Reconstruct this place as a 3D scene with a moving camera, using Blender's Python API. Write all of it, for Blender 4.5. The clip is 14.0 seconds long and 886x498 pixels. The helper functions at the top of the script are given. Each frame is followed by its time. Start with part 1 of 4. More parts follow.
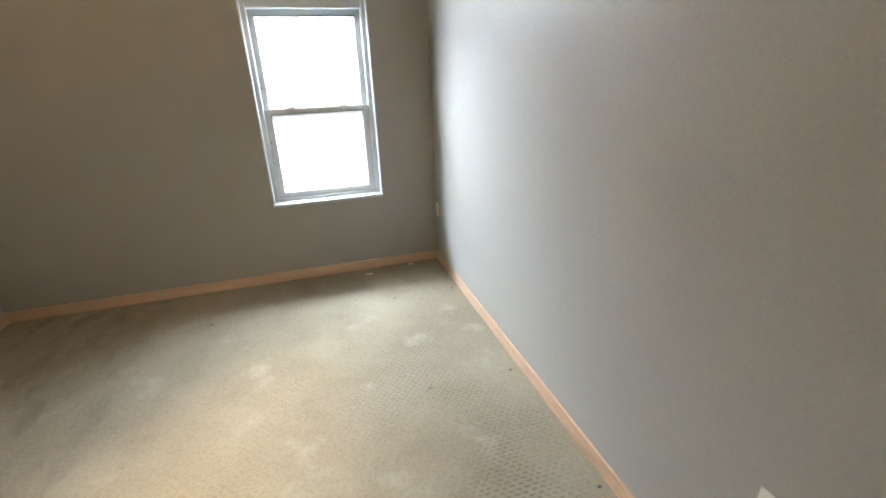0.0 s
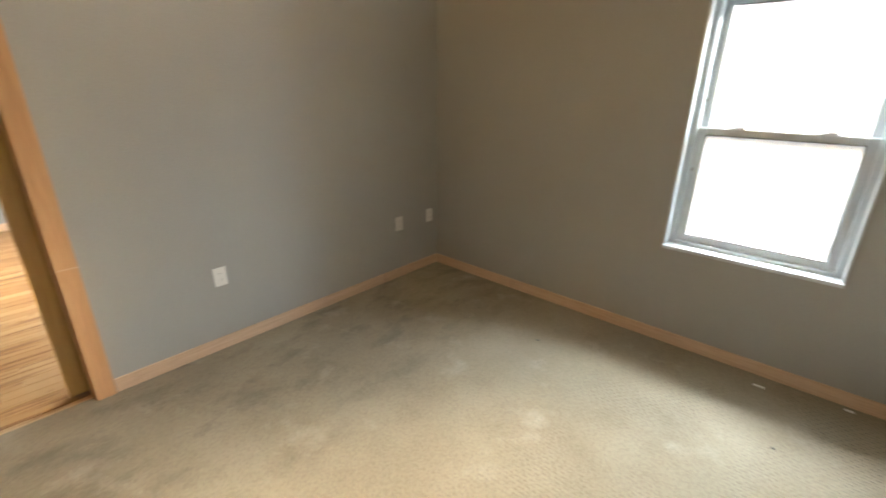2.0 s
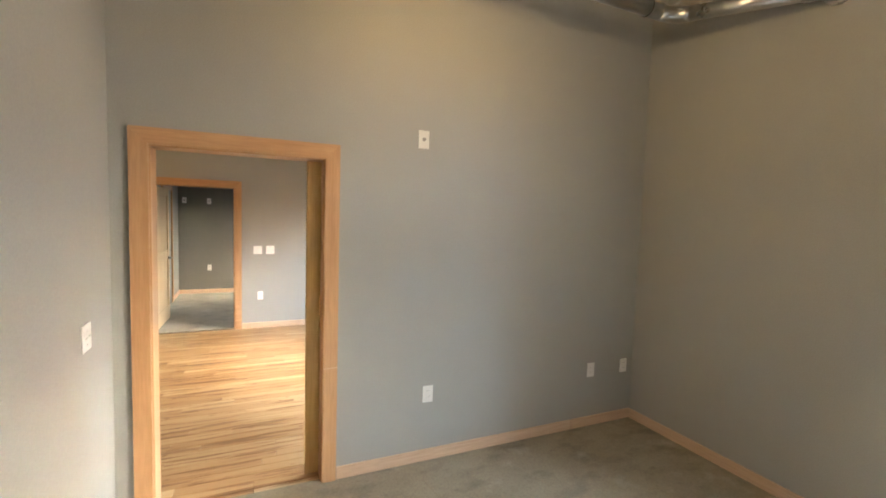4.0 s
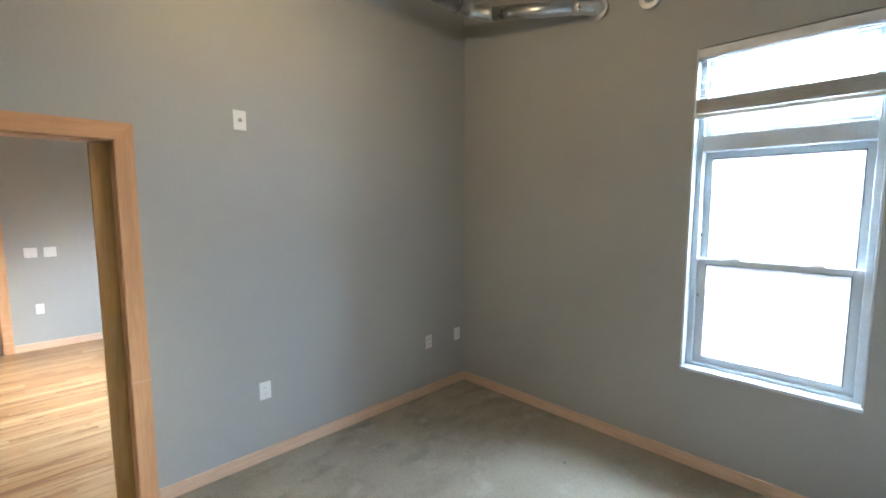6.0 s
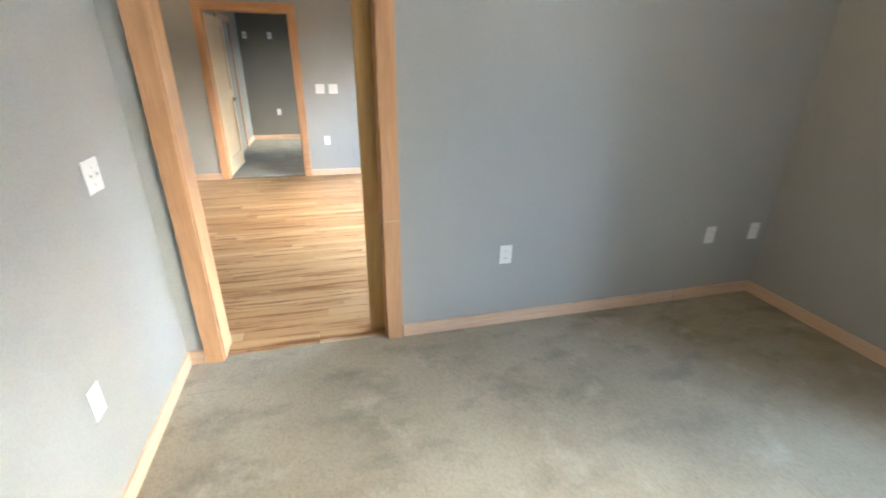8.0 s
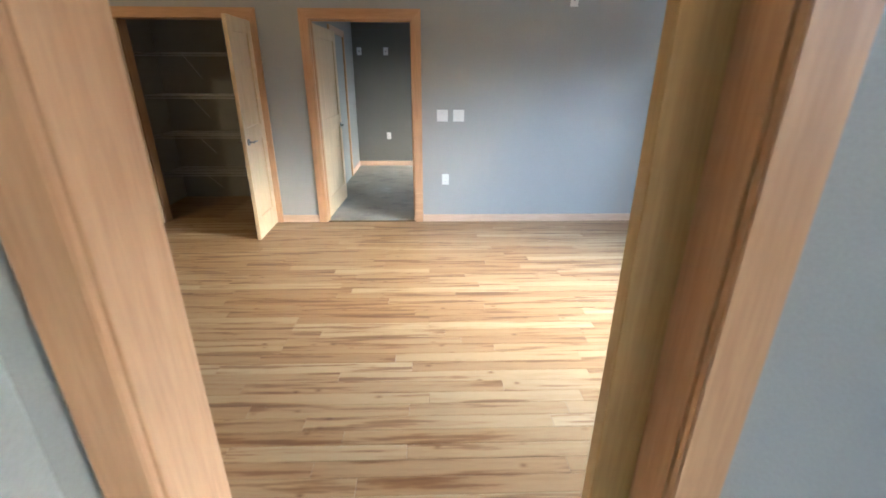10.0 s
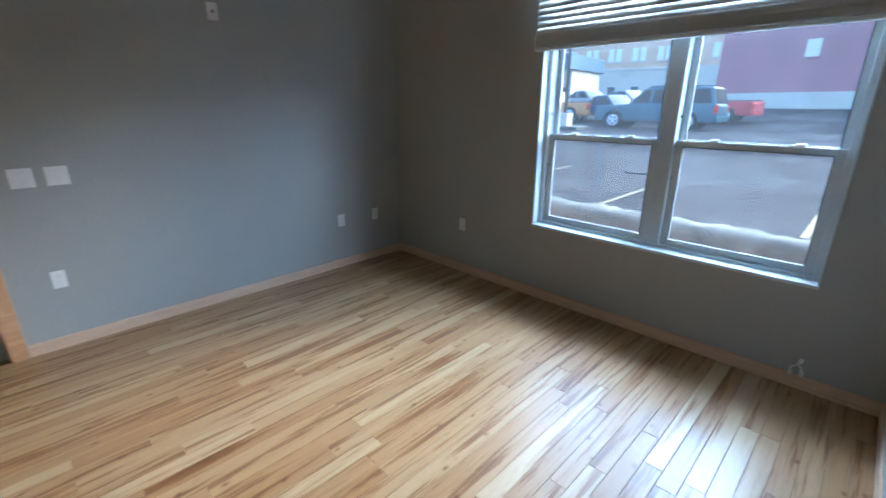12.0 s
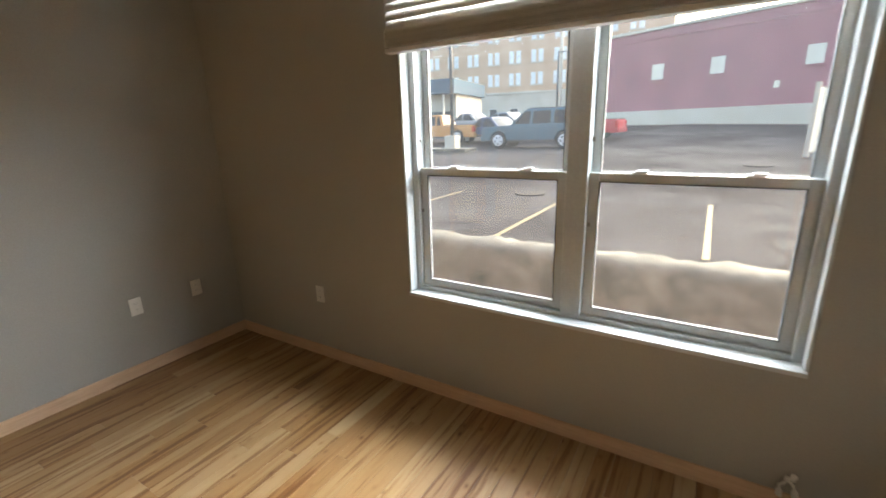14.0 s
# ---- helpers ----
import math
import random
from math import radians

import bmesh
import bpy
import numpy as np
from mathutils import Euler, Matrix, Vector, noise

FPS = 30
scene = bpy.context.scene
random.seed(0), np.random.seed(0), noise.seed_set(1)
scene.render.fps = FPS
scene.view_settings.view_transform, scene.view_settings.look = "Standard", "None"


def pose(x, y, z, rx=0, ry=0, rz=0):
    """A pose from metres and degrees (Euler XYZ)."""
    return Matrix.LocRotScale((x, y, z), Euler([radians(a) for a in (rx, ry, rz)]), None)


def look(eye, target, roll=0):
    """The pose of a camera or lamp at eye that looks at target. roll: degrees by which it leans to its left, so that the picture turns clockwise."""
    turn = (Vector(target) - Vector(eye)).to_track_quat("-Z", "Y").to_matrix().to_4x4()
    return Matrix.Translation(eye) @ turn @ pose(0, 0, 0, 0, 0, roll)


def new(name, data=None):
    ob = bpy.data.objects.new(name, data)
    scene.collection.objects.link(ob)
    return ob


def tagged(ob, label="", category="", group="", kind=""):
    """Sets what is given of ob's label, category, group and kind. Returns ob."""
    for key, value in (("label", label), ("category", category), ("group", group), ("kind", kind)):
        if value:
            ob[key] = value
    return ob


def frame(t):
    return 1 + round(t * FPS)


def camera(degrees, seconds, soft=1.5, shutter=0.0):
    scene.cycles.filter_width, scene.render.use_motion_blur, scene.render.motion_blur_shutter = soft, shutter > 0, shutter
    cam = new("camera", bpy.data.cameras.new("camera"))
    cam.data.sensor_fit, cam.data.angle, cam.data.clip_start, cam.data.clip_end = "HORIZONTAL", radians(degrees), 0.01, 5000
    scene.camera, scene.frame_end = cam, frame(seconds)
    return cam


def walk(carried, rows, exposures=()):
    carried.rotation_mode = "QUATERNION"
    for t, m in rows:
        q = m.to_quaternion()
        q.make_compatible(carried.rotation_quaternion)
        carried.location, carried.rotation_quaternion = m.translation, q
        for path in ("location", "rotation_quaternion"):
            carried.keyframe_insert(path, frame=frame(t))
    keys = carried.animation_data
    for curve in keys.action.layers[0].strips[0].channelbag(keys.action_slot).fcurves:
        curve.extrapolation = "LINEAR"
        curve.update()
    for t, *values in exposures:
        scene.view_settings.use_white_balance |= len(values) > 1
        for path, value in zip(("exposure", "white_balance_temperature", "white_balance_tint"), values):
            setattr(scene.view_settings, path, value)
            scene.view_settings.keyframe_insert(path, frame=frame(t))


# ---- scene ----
cam = camera(91.0, 14.0, soft=1.7, shutter=0.25)
PATH = [
    (0, (2.264, -3.544, 1.596), (2.784, -1.769, 0.837), -2.0),
    (0.5, (2.401, -3.26, 1.57), (2.778, -1.419, 0.884), -2.3),
    (1, (2.523, -2.967, 1.675), (2.6, -1.114, 0.958), -0.6),
    (1.5, (2.52, -2.84, 1.605), (1.946, -1.058, 0.912), -0.3),
    (2, (2.616, -2.838, 1.588), (1.371, -1.443, 0.879), 0.5),
    (2.5, (2.694, -2.97, 1.613), (0.983, -2.164, 0.96), -1.4),
    (2.7, (2.69, -3.035, 1.618), (0.882, -2.416, 1.028), -1.5),
    (4.8, (2.763, -3.091, 1.752), (1.058, -2.054, 1.883), 0.5),
    (5, (2.765, -3.07, 1.752), (1.118, -1.942, 1.868), 0.5),
    (5.5, (2.798, -3.049, 1.741), (1.287, -1.739, 1.739), -0.2),
    (6, (2.823, -3.04, 1.71), (1.4, -1.65, 1.507), -0.1),
    (6.5, (2.818, -3.025, 1.665), (1.407, -1.676, 1.228), 0.6),
    (7, (2.736, -2.977, 1.617), (1.258, -1.804, 0.955), 1.2),
    (7.5, (2.517, -2.881, 1.561), (0.88, -2.033, 0.786), 1.3),
    (8, (2.195, -2.903, 1.541), (0.422, -2.437, 0.742), 0.9),
    (8.5, (1.801, -3.026, 1.556), (-0.045, -2.911, 0.795), 0.3),
    (8.7, (1.652, -3.047, 1.557), (-0.201, -3.033, 0.805), 0.4),
    (10.8, (0.036, -3.092, 1.594), (-1.812, -2.893, 0.856), -0.2),
    (11, (-0.053, -3.067, 1.61), (-1.87, -2.682, 0.867), 0.1),
    (11.5, (-0.29, -3.068, 1.613), (-1.917, -2.138, 0.915), 0.5),
    (12, (-0.466, -3.012, 1.591), (-1.807, -1.67, 0.957), -0.0),
    (12.5, (-0.568, -2.809, 1.584), (-1.619, -1.209, 1.006), -0.0),
    (13, (-0.737, -2.584, 1.605), (-1.576, -0.856, 1.049), -0.8),
    (13.5, (-0.86, -2.312, 1.595), (-1.671, -0.576, 1.022), -1.6),
    (14, (-0.962, -1.972, 1.588), (-1.978, -0.336, 1.047), -1.7),
]
EXPO = [(0.0, 4.05, 5850, 9), (1.5, 3.95, 5950, 9), (2.0, 4.0, 6300, 9), (2.5, 4.2, 6350, 10), (5.0, 4.35, 5250, 7), (6.5, 4.2, 4900, 6), (7.2, 4.15, 4900, 6), (8.0, 4.4, 4950, 5), (8.7, 4.4, 5200, 5),
        (11.0, 3.7, 4250, 4), (11.6, 3.4, 4250, 3), (12.1, 2.85, 4400, 3), (12.5, 2.85, 4850, 4), (13.0, 2.85, 5350, 6), (14.0, 3.0, 6400, 9)]
walk(cam, [(t, look(eye, target, roll)) for t, eye, target, roll in PATH], EXPO)

# ---- world, sun, lamps ----
SUN_EL, SUN_ROT = 20.0, 20.0
world = bpy.data.worlds.new("overcast_sky")
scene.world = world
world.use_nodes = True
wn = world.node_tree
sky = wn.nodes.new("ShaderNodeTexSky")
sky.sky_type = "NISHITA"
sky.sun_disc = False
sky.sun_elevation, sky.sun_rotation = radians(SUN_EL), radians(SUN_ROT)
sky.dust_density, sky.air_density, sky.ozone_density = 6.0, 1.0, 0.3
wn.links.new(sky.outputs[0], wn.nodes["Background"].inputs[0])
wn.nodes["Background"].inputs[1].default_value = 0.15

sun = new("sun", bpy.data.lights.new("sun", "SUN"))
sun.data.energy, sun.data.angle, sun.data.color = 1.5, radians(100), (0.95, 0.98, 1.0)
sun.matrix_world = pose(0, 30, 30, -(90 - SUN_EL), 0, -SUN_ROT)


def bulb(name, x, y, z, radius, watts):
    ob = new(name, bpy.data.lights.new(name, "POINT"))
    ob.data.shadow_soft_size, ob.data.energy, ob.data.color = radius, watts, WARM
    ob.location = (x, y, z)
    return ob


WARM = (1.0, 0.64, 0.27)
bulb("bedroom_lamp", 1.15, -2.05, 3.10, 0.1, 1.8)
bulb("kitchen_lamp", -1.9, -6.5, 3.12, 0.1, 3.2)


def sky_fill_lamp(name, x, y, z, width, height, watts, aim=1.4):
    """An unseen area lamp added outside, above a window, to boost the sky's light."""
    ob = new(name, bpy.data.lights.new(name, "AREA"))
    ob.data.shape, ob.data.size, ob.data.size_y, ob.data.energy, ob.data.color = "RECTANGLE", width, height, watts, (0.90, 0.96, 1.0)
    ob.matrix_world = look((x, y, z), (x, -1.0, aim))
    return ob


sky_fill_lamp("sky_fill_window_1", 2.9, 1.7, 2.9, 3.8, 1.2, 64.0, 2.2)
sky_fill_lamp("sky_fill_window_2", -1.5, 1.9, 3.0, 6.0, 1.5, 165.0, 2.6)
sky_fill_lamp("sky_fill_window_3", -5.95, 1.2, 3.15, 2.0, 1.5, 13.0)


# ---- materials ----
def mat(name, rough=0.6, metal=0.0, spec=0.4):
    m = bpy.data.materials.new(name)
    m.use_nodes = True
    b = m.node_tree.nodes["Principled BSDF"]
    b.inputs["Roughness"].default_value = rough
    b.inputs["Metallic"].default_value = metal
    b.inputs["Specular IOR Level"].default_value = spec
    return m, m.node_tree, b


def node(nt, kind, **values):
    n = nt.nodes.new(kind)
    for k, v in values.items():
        n.inputs[k.replace("_", " ")].default_value = v
    return n


def ramp(nt, source, stops):
    r = nt.nodes.new("ShaderNodeValToRGB")
    while len(r.color_ramp.elements) < len(stops):
        r.color_ramp.elements.new(0.5)
    for e, (p, c) in zip(r.color_ramp.elements, stops):
        e.position, e.color = p, (*c, 1)
    nt.links.new(source, r.inputs[0])
    return r.outputs[0]


def mixed(nt, a, b, fac, blend="MIX"):
    m = nt.nodes.new("ShaderNodeMix")
    m.data_type, m.blend_type = "RGBA", blend
    for sock, v in ((m.inputs[6], a), (m.inputs[7], b), (m.inputs[0], fac)):
        if isinstance(v, (int, float)):
            sock.default_value = v
        elif isinstance(v, tuple):
            sock.default_value = (*v, 1)
        else:
            nt.links.new(v, sock)
    return m.outputs[2]


def coords(nt, scale=(1, 1, 1), world_space=True):
    mp = nt.nodes.new("ShaderNodeMapping")
    mp.inputs["Scale"].default_value = scale
    if world_space:
        g = nt.nodes.new("ShaderNodeNewGeometry")
        nt.links.new(g.outputs["Position"], mp.inputs[0])
    else:
        g = nt.nodes.new("ShaderNodeTexCoord")
        nt.links.new(g.outputs["Object"], mp.inputs[0])
    return mp.outputs[0]


def noise_tex(nt, vec, scale, detail=4.0, rough=0.55):
    n = node(nt, "ShaderNodeTexNoise", Scale=scale, Detail=detail, Roughness=rough)
    nt.links.new(vec, n.inputs["Vector"])
    return n.outputs[0]


def bump(nt, b, height, strength, distance):
    n = node(nt, "ShaderNodeBump", Strength=strength, Distance=distance)
    nt.links.new(height, n.inputs["Height"])
    nt.links.new(n.outputs[0], b.inputs["Normal"])
    return n


def two_scale(name, c1, c2, big=2.0, small=60.0, rough=0.6, metal=0.0, spec=0.4, bumpy=0.15, depth=0.002, world_space=True):
    """A surface with slow stains and fine grain."""
    m, nt, b = mat(name, rough, metal, spec)
    v = coords(nt, world_space=world_space)
    n1, n2 = noise_tex(nt, v, big), noise_tex(nt, v, small)
    col = mixed(nt, ramp(nt, n1, [(0.3, c1), (0.7, c2)]), ramp(nt, n2, [(0.3, (0.8, 0.8, 0.8)), (0.7, (1.0, 1.0, 1.0))]), 0.5, "MULTIPLY")
    nt.links.new(col, b.inputs["Base Color"])
    rr = node(nt, "ShaderNodeMapRange", To_Min=max(rough - 0.08, 0.02), To_Max=min(rough + 0.08, 1.0))
    nt.links.new(n1, rr.inputs[0])
    nt.links.new(rr.outputs[0], b.inputs["Roughness"])
    bump(nt, b, n2, bumpy, depth)
    return m


def wood(name, light, dark, axis=2, rough=0.42, scale=1.0, knots=0.0):
    """Straight-grained varnished timber; axis is the run of the grain."""
    m, nt, b = mat(name, rough, 0.0, 0.35)
    info = nt.nodes.new("ShaderNodeObjectInfo")
    tc = nt.nodes.new("ShaderNodeTexCoord")
    shift = nt.nodes.new("ShaderNodeVectorMath")
    shift.operation = "ADD"
    mul = node(nt, "ShaderNodeMath")
    mul.operation = "MULTIPLY"
    nt.links.new(info.outputs["Random"], mul.inputs[0])
    mul.inputs[1].default_value = 37.0
    nt.links.new(tc.outputs["Object"], shift.inputs[0])
    nt.links.new(mul.outputs[0], shift.inputs[1])
    mp = nt.nodes.new("ShaderNodeMapping")
    sc = [14.0 * scale] * 3
    sc[axis] = 0.9 * scale
    mp.inputs["Scale"].default_value = sc
    nt.links.new(shift.outputs[0], mp.inputs[0])
    n1 = noise_tex(nt, mp.outputs[0], 1.0, 5.0, 0.6)
    n2 = noise_tex(nt, mp.outputs[0], 7.0, 3.0, 0.6)
    col = ramp(nt, n1, [(0.32, dark), (0.5, tuple((p + q) / 2 for p, q in zip(dark, light))), (0.66, light)])
    col = mixed(nt, col, ramp(nt, n2, [(0.35, (0.78, 0.74, 0.7)), (0.6, (1, 1, 1))]), 0.5, "MULTIPLY")
    nt.links.new(col, b.inputs["Base Color"])
    bump(nt, b, n2, 0.08, 0.001)
    return m


def plank_mat():
    m, nt, b = mat("laminate_plank", 0.3, 0.0, 0.5)
    info = nt.nodes.new("ShaderNodeObjectInfo")
    geo = nt.nodes.new("ShaderNodeNewGeometry")
    add = nt.nodes.new("ShaderNodeMath")
    nt.links.new(info.outputs["Random"], add.inputs[0])
    nt.links.new(geo.outputs["Random Per Island"], add.inputs[1])
    fr = nt.nodes.new("ShaderNodeMath")
    fr.operation = "FRACT"
    nt.links.new(add.outputs[0], fr.inputs[0])
    off = nt.nodes.new("ShaderNodeMath")
    off.operation = "MULTIPLY"
    nt.links.new(fr.outputs[0], off.inputs[0])
    off.inputs[1].default_value = 53.0
    comb = nt.nodes.new("ShaderNodeCombineXYZ")
    nt.links.new(off.outputs[0], comb.inputs[0])
    nt.links.new(off.outputs[0], comb.inputs[2])
    sh = nt.nodes.new("ShaderNodeVectorMath")
    nt.links.new(geo.outputs["Position"], sh.inputs[0])
    nt.links.new(comb.outputs[0], sh.inputs[1])
    mp = nt.nodes.new("ShaderNodeMapping")
    mp.inputs["Scale"].default_value = (24.0, 1.3, 24.0)
    nt.links.new(sh.outputs[0], mp.inputs[0])
    n1 = noise_tex(nt, mp.outputs[0], 1.0, 4.0, 0.6)
    n2 = noise_tex(nt, mp.outputs[0], 9.0, 3.0, 0.6)
    tone = ramp(nt, fr.outputs[0], [(0.0, (0.315, 0.182, 0.078)), (0.25, (0.345, 0.212, 0.096)), (0.6, (0.375, 0.243, 0.118)), (0.85, (0.415, 0.285, 0.15)), (1.0, (0.47, 0.345, 0.198))])
    streak = ramp(nt, n1, [(0.34, (0.38, 0.23, 0.13)), (0.42, (0.60, 0.43, 0.29)), (0.46, (0.93, 0.86, 0.79)), (0.56, (1.06, 1.06, 1.06))])
    col = mixed(nt, tone, streak, 0.85, "MULTIPLY")
    # scattered knots
    kp = nt.nodes.new("ShaderNodeMapping")
    kp.inputs["Scale"].default_value = (13.0, 8.0, 13.0)
    nt.links.new(sh.outputs[0], kp.inputs[0])
    kv = node(nt, "ShaderNodeTexVoronoi", Scale=1.0)
    nt.links.new(kp.outputs[0], kv.inputs["Vector"])
    knot = ramp(nt, kv.outputs["Distance"], [(0.04, (0.45, 0.31, 0.21)), (0.14, (0.86, 0.8, 0.74)), (0.24, (1.0, 1.0, 1.0))])
    pick = nt.nodes.new("ShaderNodeSeparateColor")
    nt.links.new(kv.outputs["Color"], pick.inputs[0])
    some = node(nt, "ShaderNodeMapRange")
    some.inputs[1].default_value, some.inputs[2].default_value, some.inputs[3].default_value, some.inputs[4].default_value = 0.5, 0.7, 0.0, 1.0
    nt.links.new(pick.outputs[0], some.inputs[0])
    col = mixed(nt, col, knot, some.outputs[0], "MULTIPLY")
    col = mixed(nt, col, ramp(nt, n2, [(0.35, (0.86, 0.83, 0.80)), (0.62, (1, 1, 1))]), 0.6, "MULTIPLY")
    nt.links.new(col, b.inputs["Base Color"])
    rr = node(nt, "ShaderNodeMapRange", To_Min=0.25, To_Max=0.38)
    nt.links.new(n2, rr.inputs[0])
    nt.links.new(rr.outputs[0], b.inputs["Roughness"])
    bump(nt, b, n2, 0.05, 0.0006)
    return m


def carpet_mat():
    """Beige loop-pile carpet, with worn and bleached patches."""
    m, nt, b = mat("loop_carpet", 0.95, 0.0, 0.1)
    v = coords(nt)
    def math_node(op, p, q=0.0, r=None):
        n = nt.nodes.new("ShaderNodeMath")
        n.operation = op
        for sock, val in zip(n.inputs, (p, q, r)):
            if isinstance(val, (int, float)):
                sock.default_value = val
            elif val is not None:
                nt.links.new(val, sock)
        return n.outputs[0]

    sep = nt.nodes.new("ShaderNodeSeparateXYZ")
    nt.links.new(v, sep.inputs[0])
    wob = math_node("MULTIPLY", math_node("SUBTRACT", noise_tex(nt, v, 14.0, 2.0), 0.5), 0.7)
    row = math_node("ADD", math_node("DIVIDE", sep.outputs[1], 0.021), wob)
    half = math_node("MULTIPLY", math_node("MODULO", math_node("FLOOR", row), 2.0), 0.5)
    col_u = math_node("ADD", math_node("ADD", math_node("DIVIDE", sep.outputs[0], 0.037), half), wob)
    du = math_node("ABSOLUTE", math_node("SUBTRACT", math_node("FRACT", col_u), 0.5))
    dv = math_node("ABSOLUTE", math_node("SUBTRACT", math_node("FRACT", row), 0.5))
    mu = nt.nodes.new("ShaderNodeMapRange")
    mu.interpolation_type = "SMOOTHSTEP"
    mu.inputs[1].default_value, mu.inputs[2].default_value, mu.inputs[3].default_value, mu.inputs[4].default_value = 0.2, 0.36, 1.0, 0.0
    nt.links.new(du, mu.inputs[0])
    mv = nt.nodes.new("ShaderNodeMapRange")
    mv.interpolation_type = "SMOOTHSTEP"
    mv.inputs[1].default_value, mv.inputs[2].default_value, mv.inputs[3].default_value, mv.inputs[4].default_value = 0.08, 0.26, 1.0, 0.0
    nt.links.new(dv, mv.inputs[0])
    wear = nt.nodes.new("ShaderNodeMapRange")
    wear.inputs[1].default_value, wear.inputs[2].default_value, wear.inputs[3].default_value, wear.inputs[4].default_value = 0.36, 0.56, 1.0, 0.05
    nt.links.new(noise_tex(nt, v, 1.6, 4.0), wear.inputs[0])
    side = nt.nodes.new("ShaderNodeMapRange")
    side.inputs[1].default_value, side.inputs[2].default_value, side.inputs[3].default_value, side.inputs[4].default_value = 1.3, 2.6, 0.12, 1.0
    nt.links.new(sep.outputs[0], side.inputs[0])
    loops = math_node("MULTIPLY", math_node("MULTIPLY", mu.outputs[0], mv.outputs[0]), math_node("MULTIPLY", wear.outputs[0], side.outputs[0]))
    big, mid, fine = noise_tex(nt, v, 1.1, 3.0), noise_tex(nt, v, 4.5, 5.0, 0.65), noise_tex(nt, v, 240.0, 2.0)
    base = ramp(nt, big, [(0.36, (0.262, 0.225, 0.160)), (0.50, (0.288, 0.25, 0.18)), (0.64, (0.32, 0.282, 0.21))])
    base = mixed(nt, base, ramp(nt, mid, [(0.30, (0.74, 0.73, 0.70)), (0.46, (0.95, 0.95, 0.95)), (0.7, (1.0, 1.0, 1.0))]), 0.35, "MULTIPLY")
    # scuffs and spills by the doorway side, and a few bleached spots
    zone = nt.nodes.new("ShaderNodeMapRange")
    zone.inputs[1].default_value, zone.inputs[2].default_value, zone.inputs[3].default_value, zone.inputs[4].default_value = 0.7, 1.5, 1.0, 0.0
    nt.links.new(sep.outputs[0], zone.inputs[0])
    stretch = coords(nt, (1.0, 0.55, 1.0))
    scuff = ramp(nt, noise_tex(nt, stretch, 5.5, 6.0, 0.62), [(0.50, (0, 0, 0)), (0.66, (1, 1, 1))])
    base = mixed(nt, base, mixed(nt, base, (0.66, 0.66, 0.68), 1.0, "MULTIPLY"), math_node("MULTIPLY", scuff, math_node("MULTIPLY", zone.outputs[0], 0.75)))
    pale = ramp(nt, noise_tex(nt, v, 3.1, 5.0, 0.6), [(0.58, (0, 0, 0)), (0.72, (1, 1, 1))])
    base = mixed(nt, base, (0.44, 0.405, 0.33), math_node("MULTIPLY", pale, 0.5))
    base = mixed(nt, base, ramp(nt, loops, [(0.0, (1, 1, 1)), (1.0, (0.42, 0.40, 0.37))]), 0.6, "MULTIPLY")
    base = mixed(nt, base, ramp(nt, fine, [(0.3, (0.8, 0.8, 0.8)), (0.7, (1, 1, 1))]), 0.5, "MULTIPLY")
    tuft = noise_tex(nt, v, 70.0, 3.0, 0.7)
    base = mixed(nt, base, ramp(nt, tuft, [(0.34, (0.72, 0.71, 0.69)), (0.52, (1.0, 1.0, 1.0)), (0.68, (1.12, 1.12, 1.12))]), 0.5, "MULTIPLY")
    nt.links.new(base, b.inputs["Base Color"])
    inv = nt.nodes.new("ShaderNodeMath")
    inv.operation = "SUBTRACT"
    inv.inputs[0].default_value = 1.0
    nt.links.new(loops, inv.inputs[1])
    bump(nt, b, inv.outputs[0], 0.5, 0.005)
    b.inputs["Sheen Weight"].default_value = 0.15
    return m


def glass_mat(name, lo, hi):
    m = bpy.data.materials.new(name)
    m.use_nodes = True
    nt = m.node_tree
    nt.nodes.remove(nt.nodes["Principled BSDF"])
    tr = node(nt, "ShaderNodeBsdfTransparent")
    tr.inputs[0].default_value = (0.96, 0.975, 0.97, 1)
    gl = node(nt, "ShaderNodeBsdfGlossy", Roughness=0.02)
    fr = node(nt, "ShaderNodeFresnel", IOR=1.45)
    mx = nt.nodes.new("ShaderNodeMixShader")
    nt.links.new(fr.outputs[0], mx.inputs[0])
    nt.links.new(tr.outputs[0], mx.inputs[1])
    nt.links.new(gl.outputs[0], mx.inputs[2])
    # film of slight dust, plus haze added to veil the bright view outside
    haze = node(nt, "ShaderNodeBsdfTranslucent")
    haze.inputs[0].default_value = (0.85, 0.87, 0.88, 1)
    film = nt.nodes.new("ShaderNodeMixShader")
    sp = node(nt, "ShaderNodeMapRange", To_Min=lo, To_Max=hi)
    nt.links.new(noise_tex(nt, coords(nt), 3.0, 6.0, 0.65), sp.inputs[0])
    nt.links.new(sp.outputs[0], film.inputs[0])
    nt.links.new(mx.outputs[0], film.inputs[1])
    nt.links.new(haze.outputs[0], film.inputs[2])
    nt.links.new(film.outputs[0], nt.nodes["Material Output"].inputs[0])
    return m


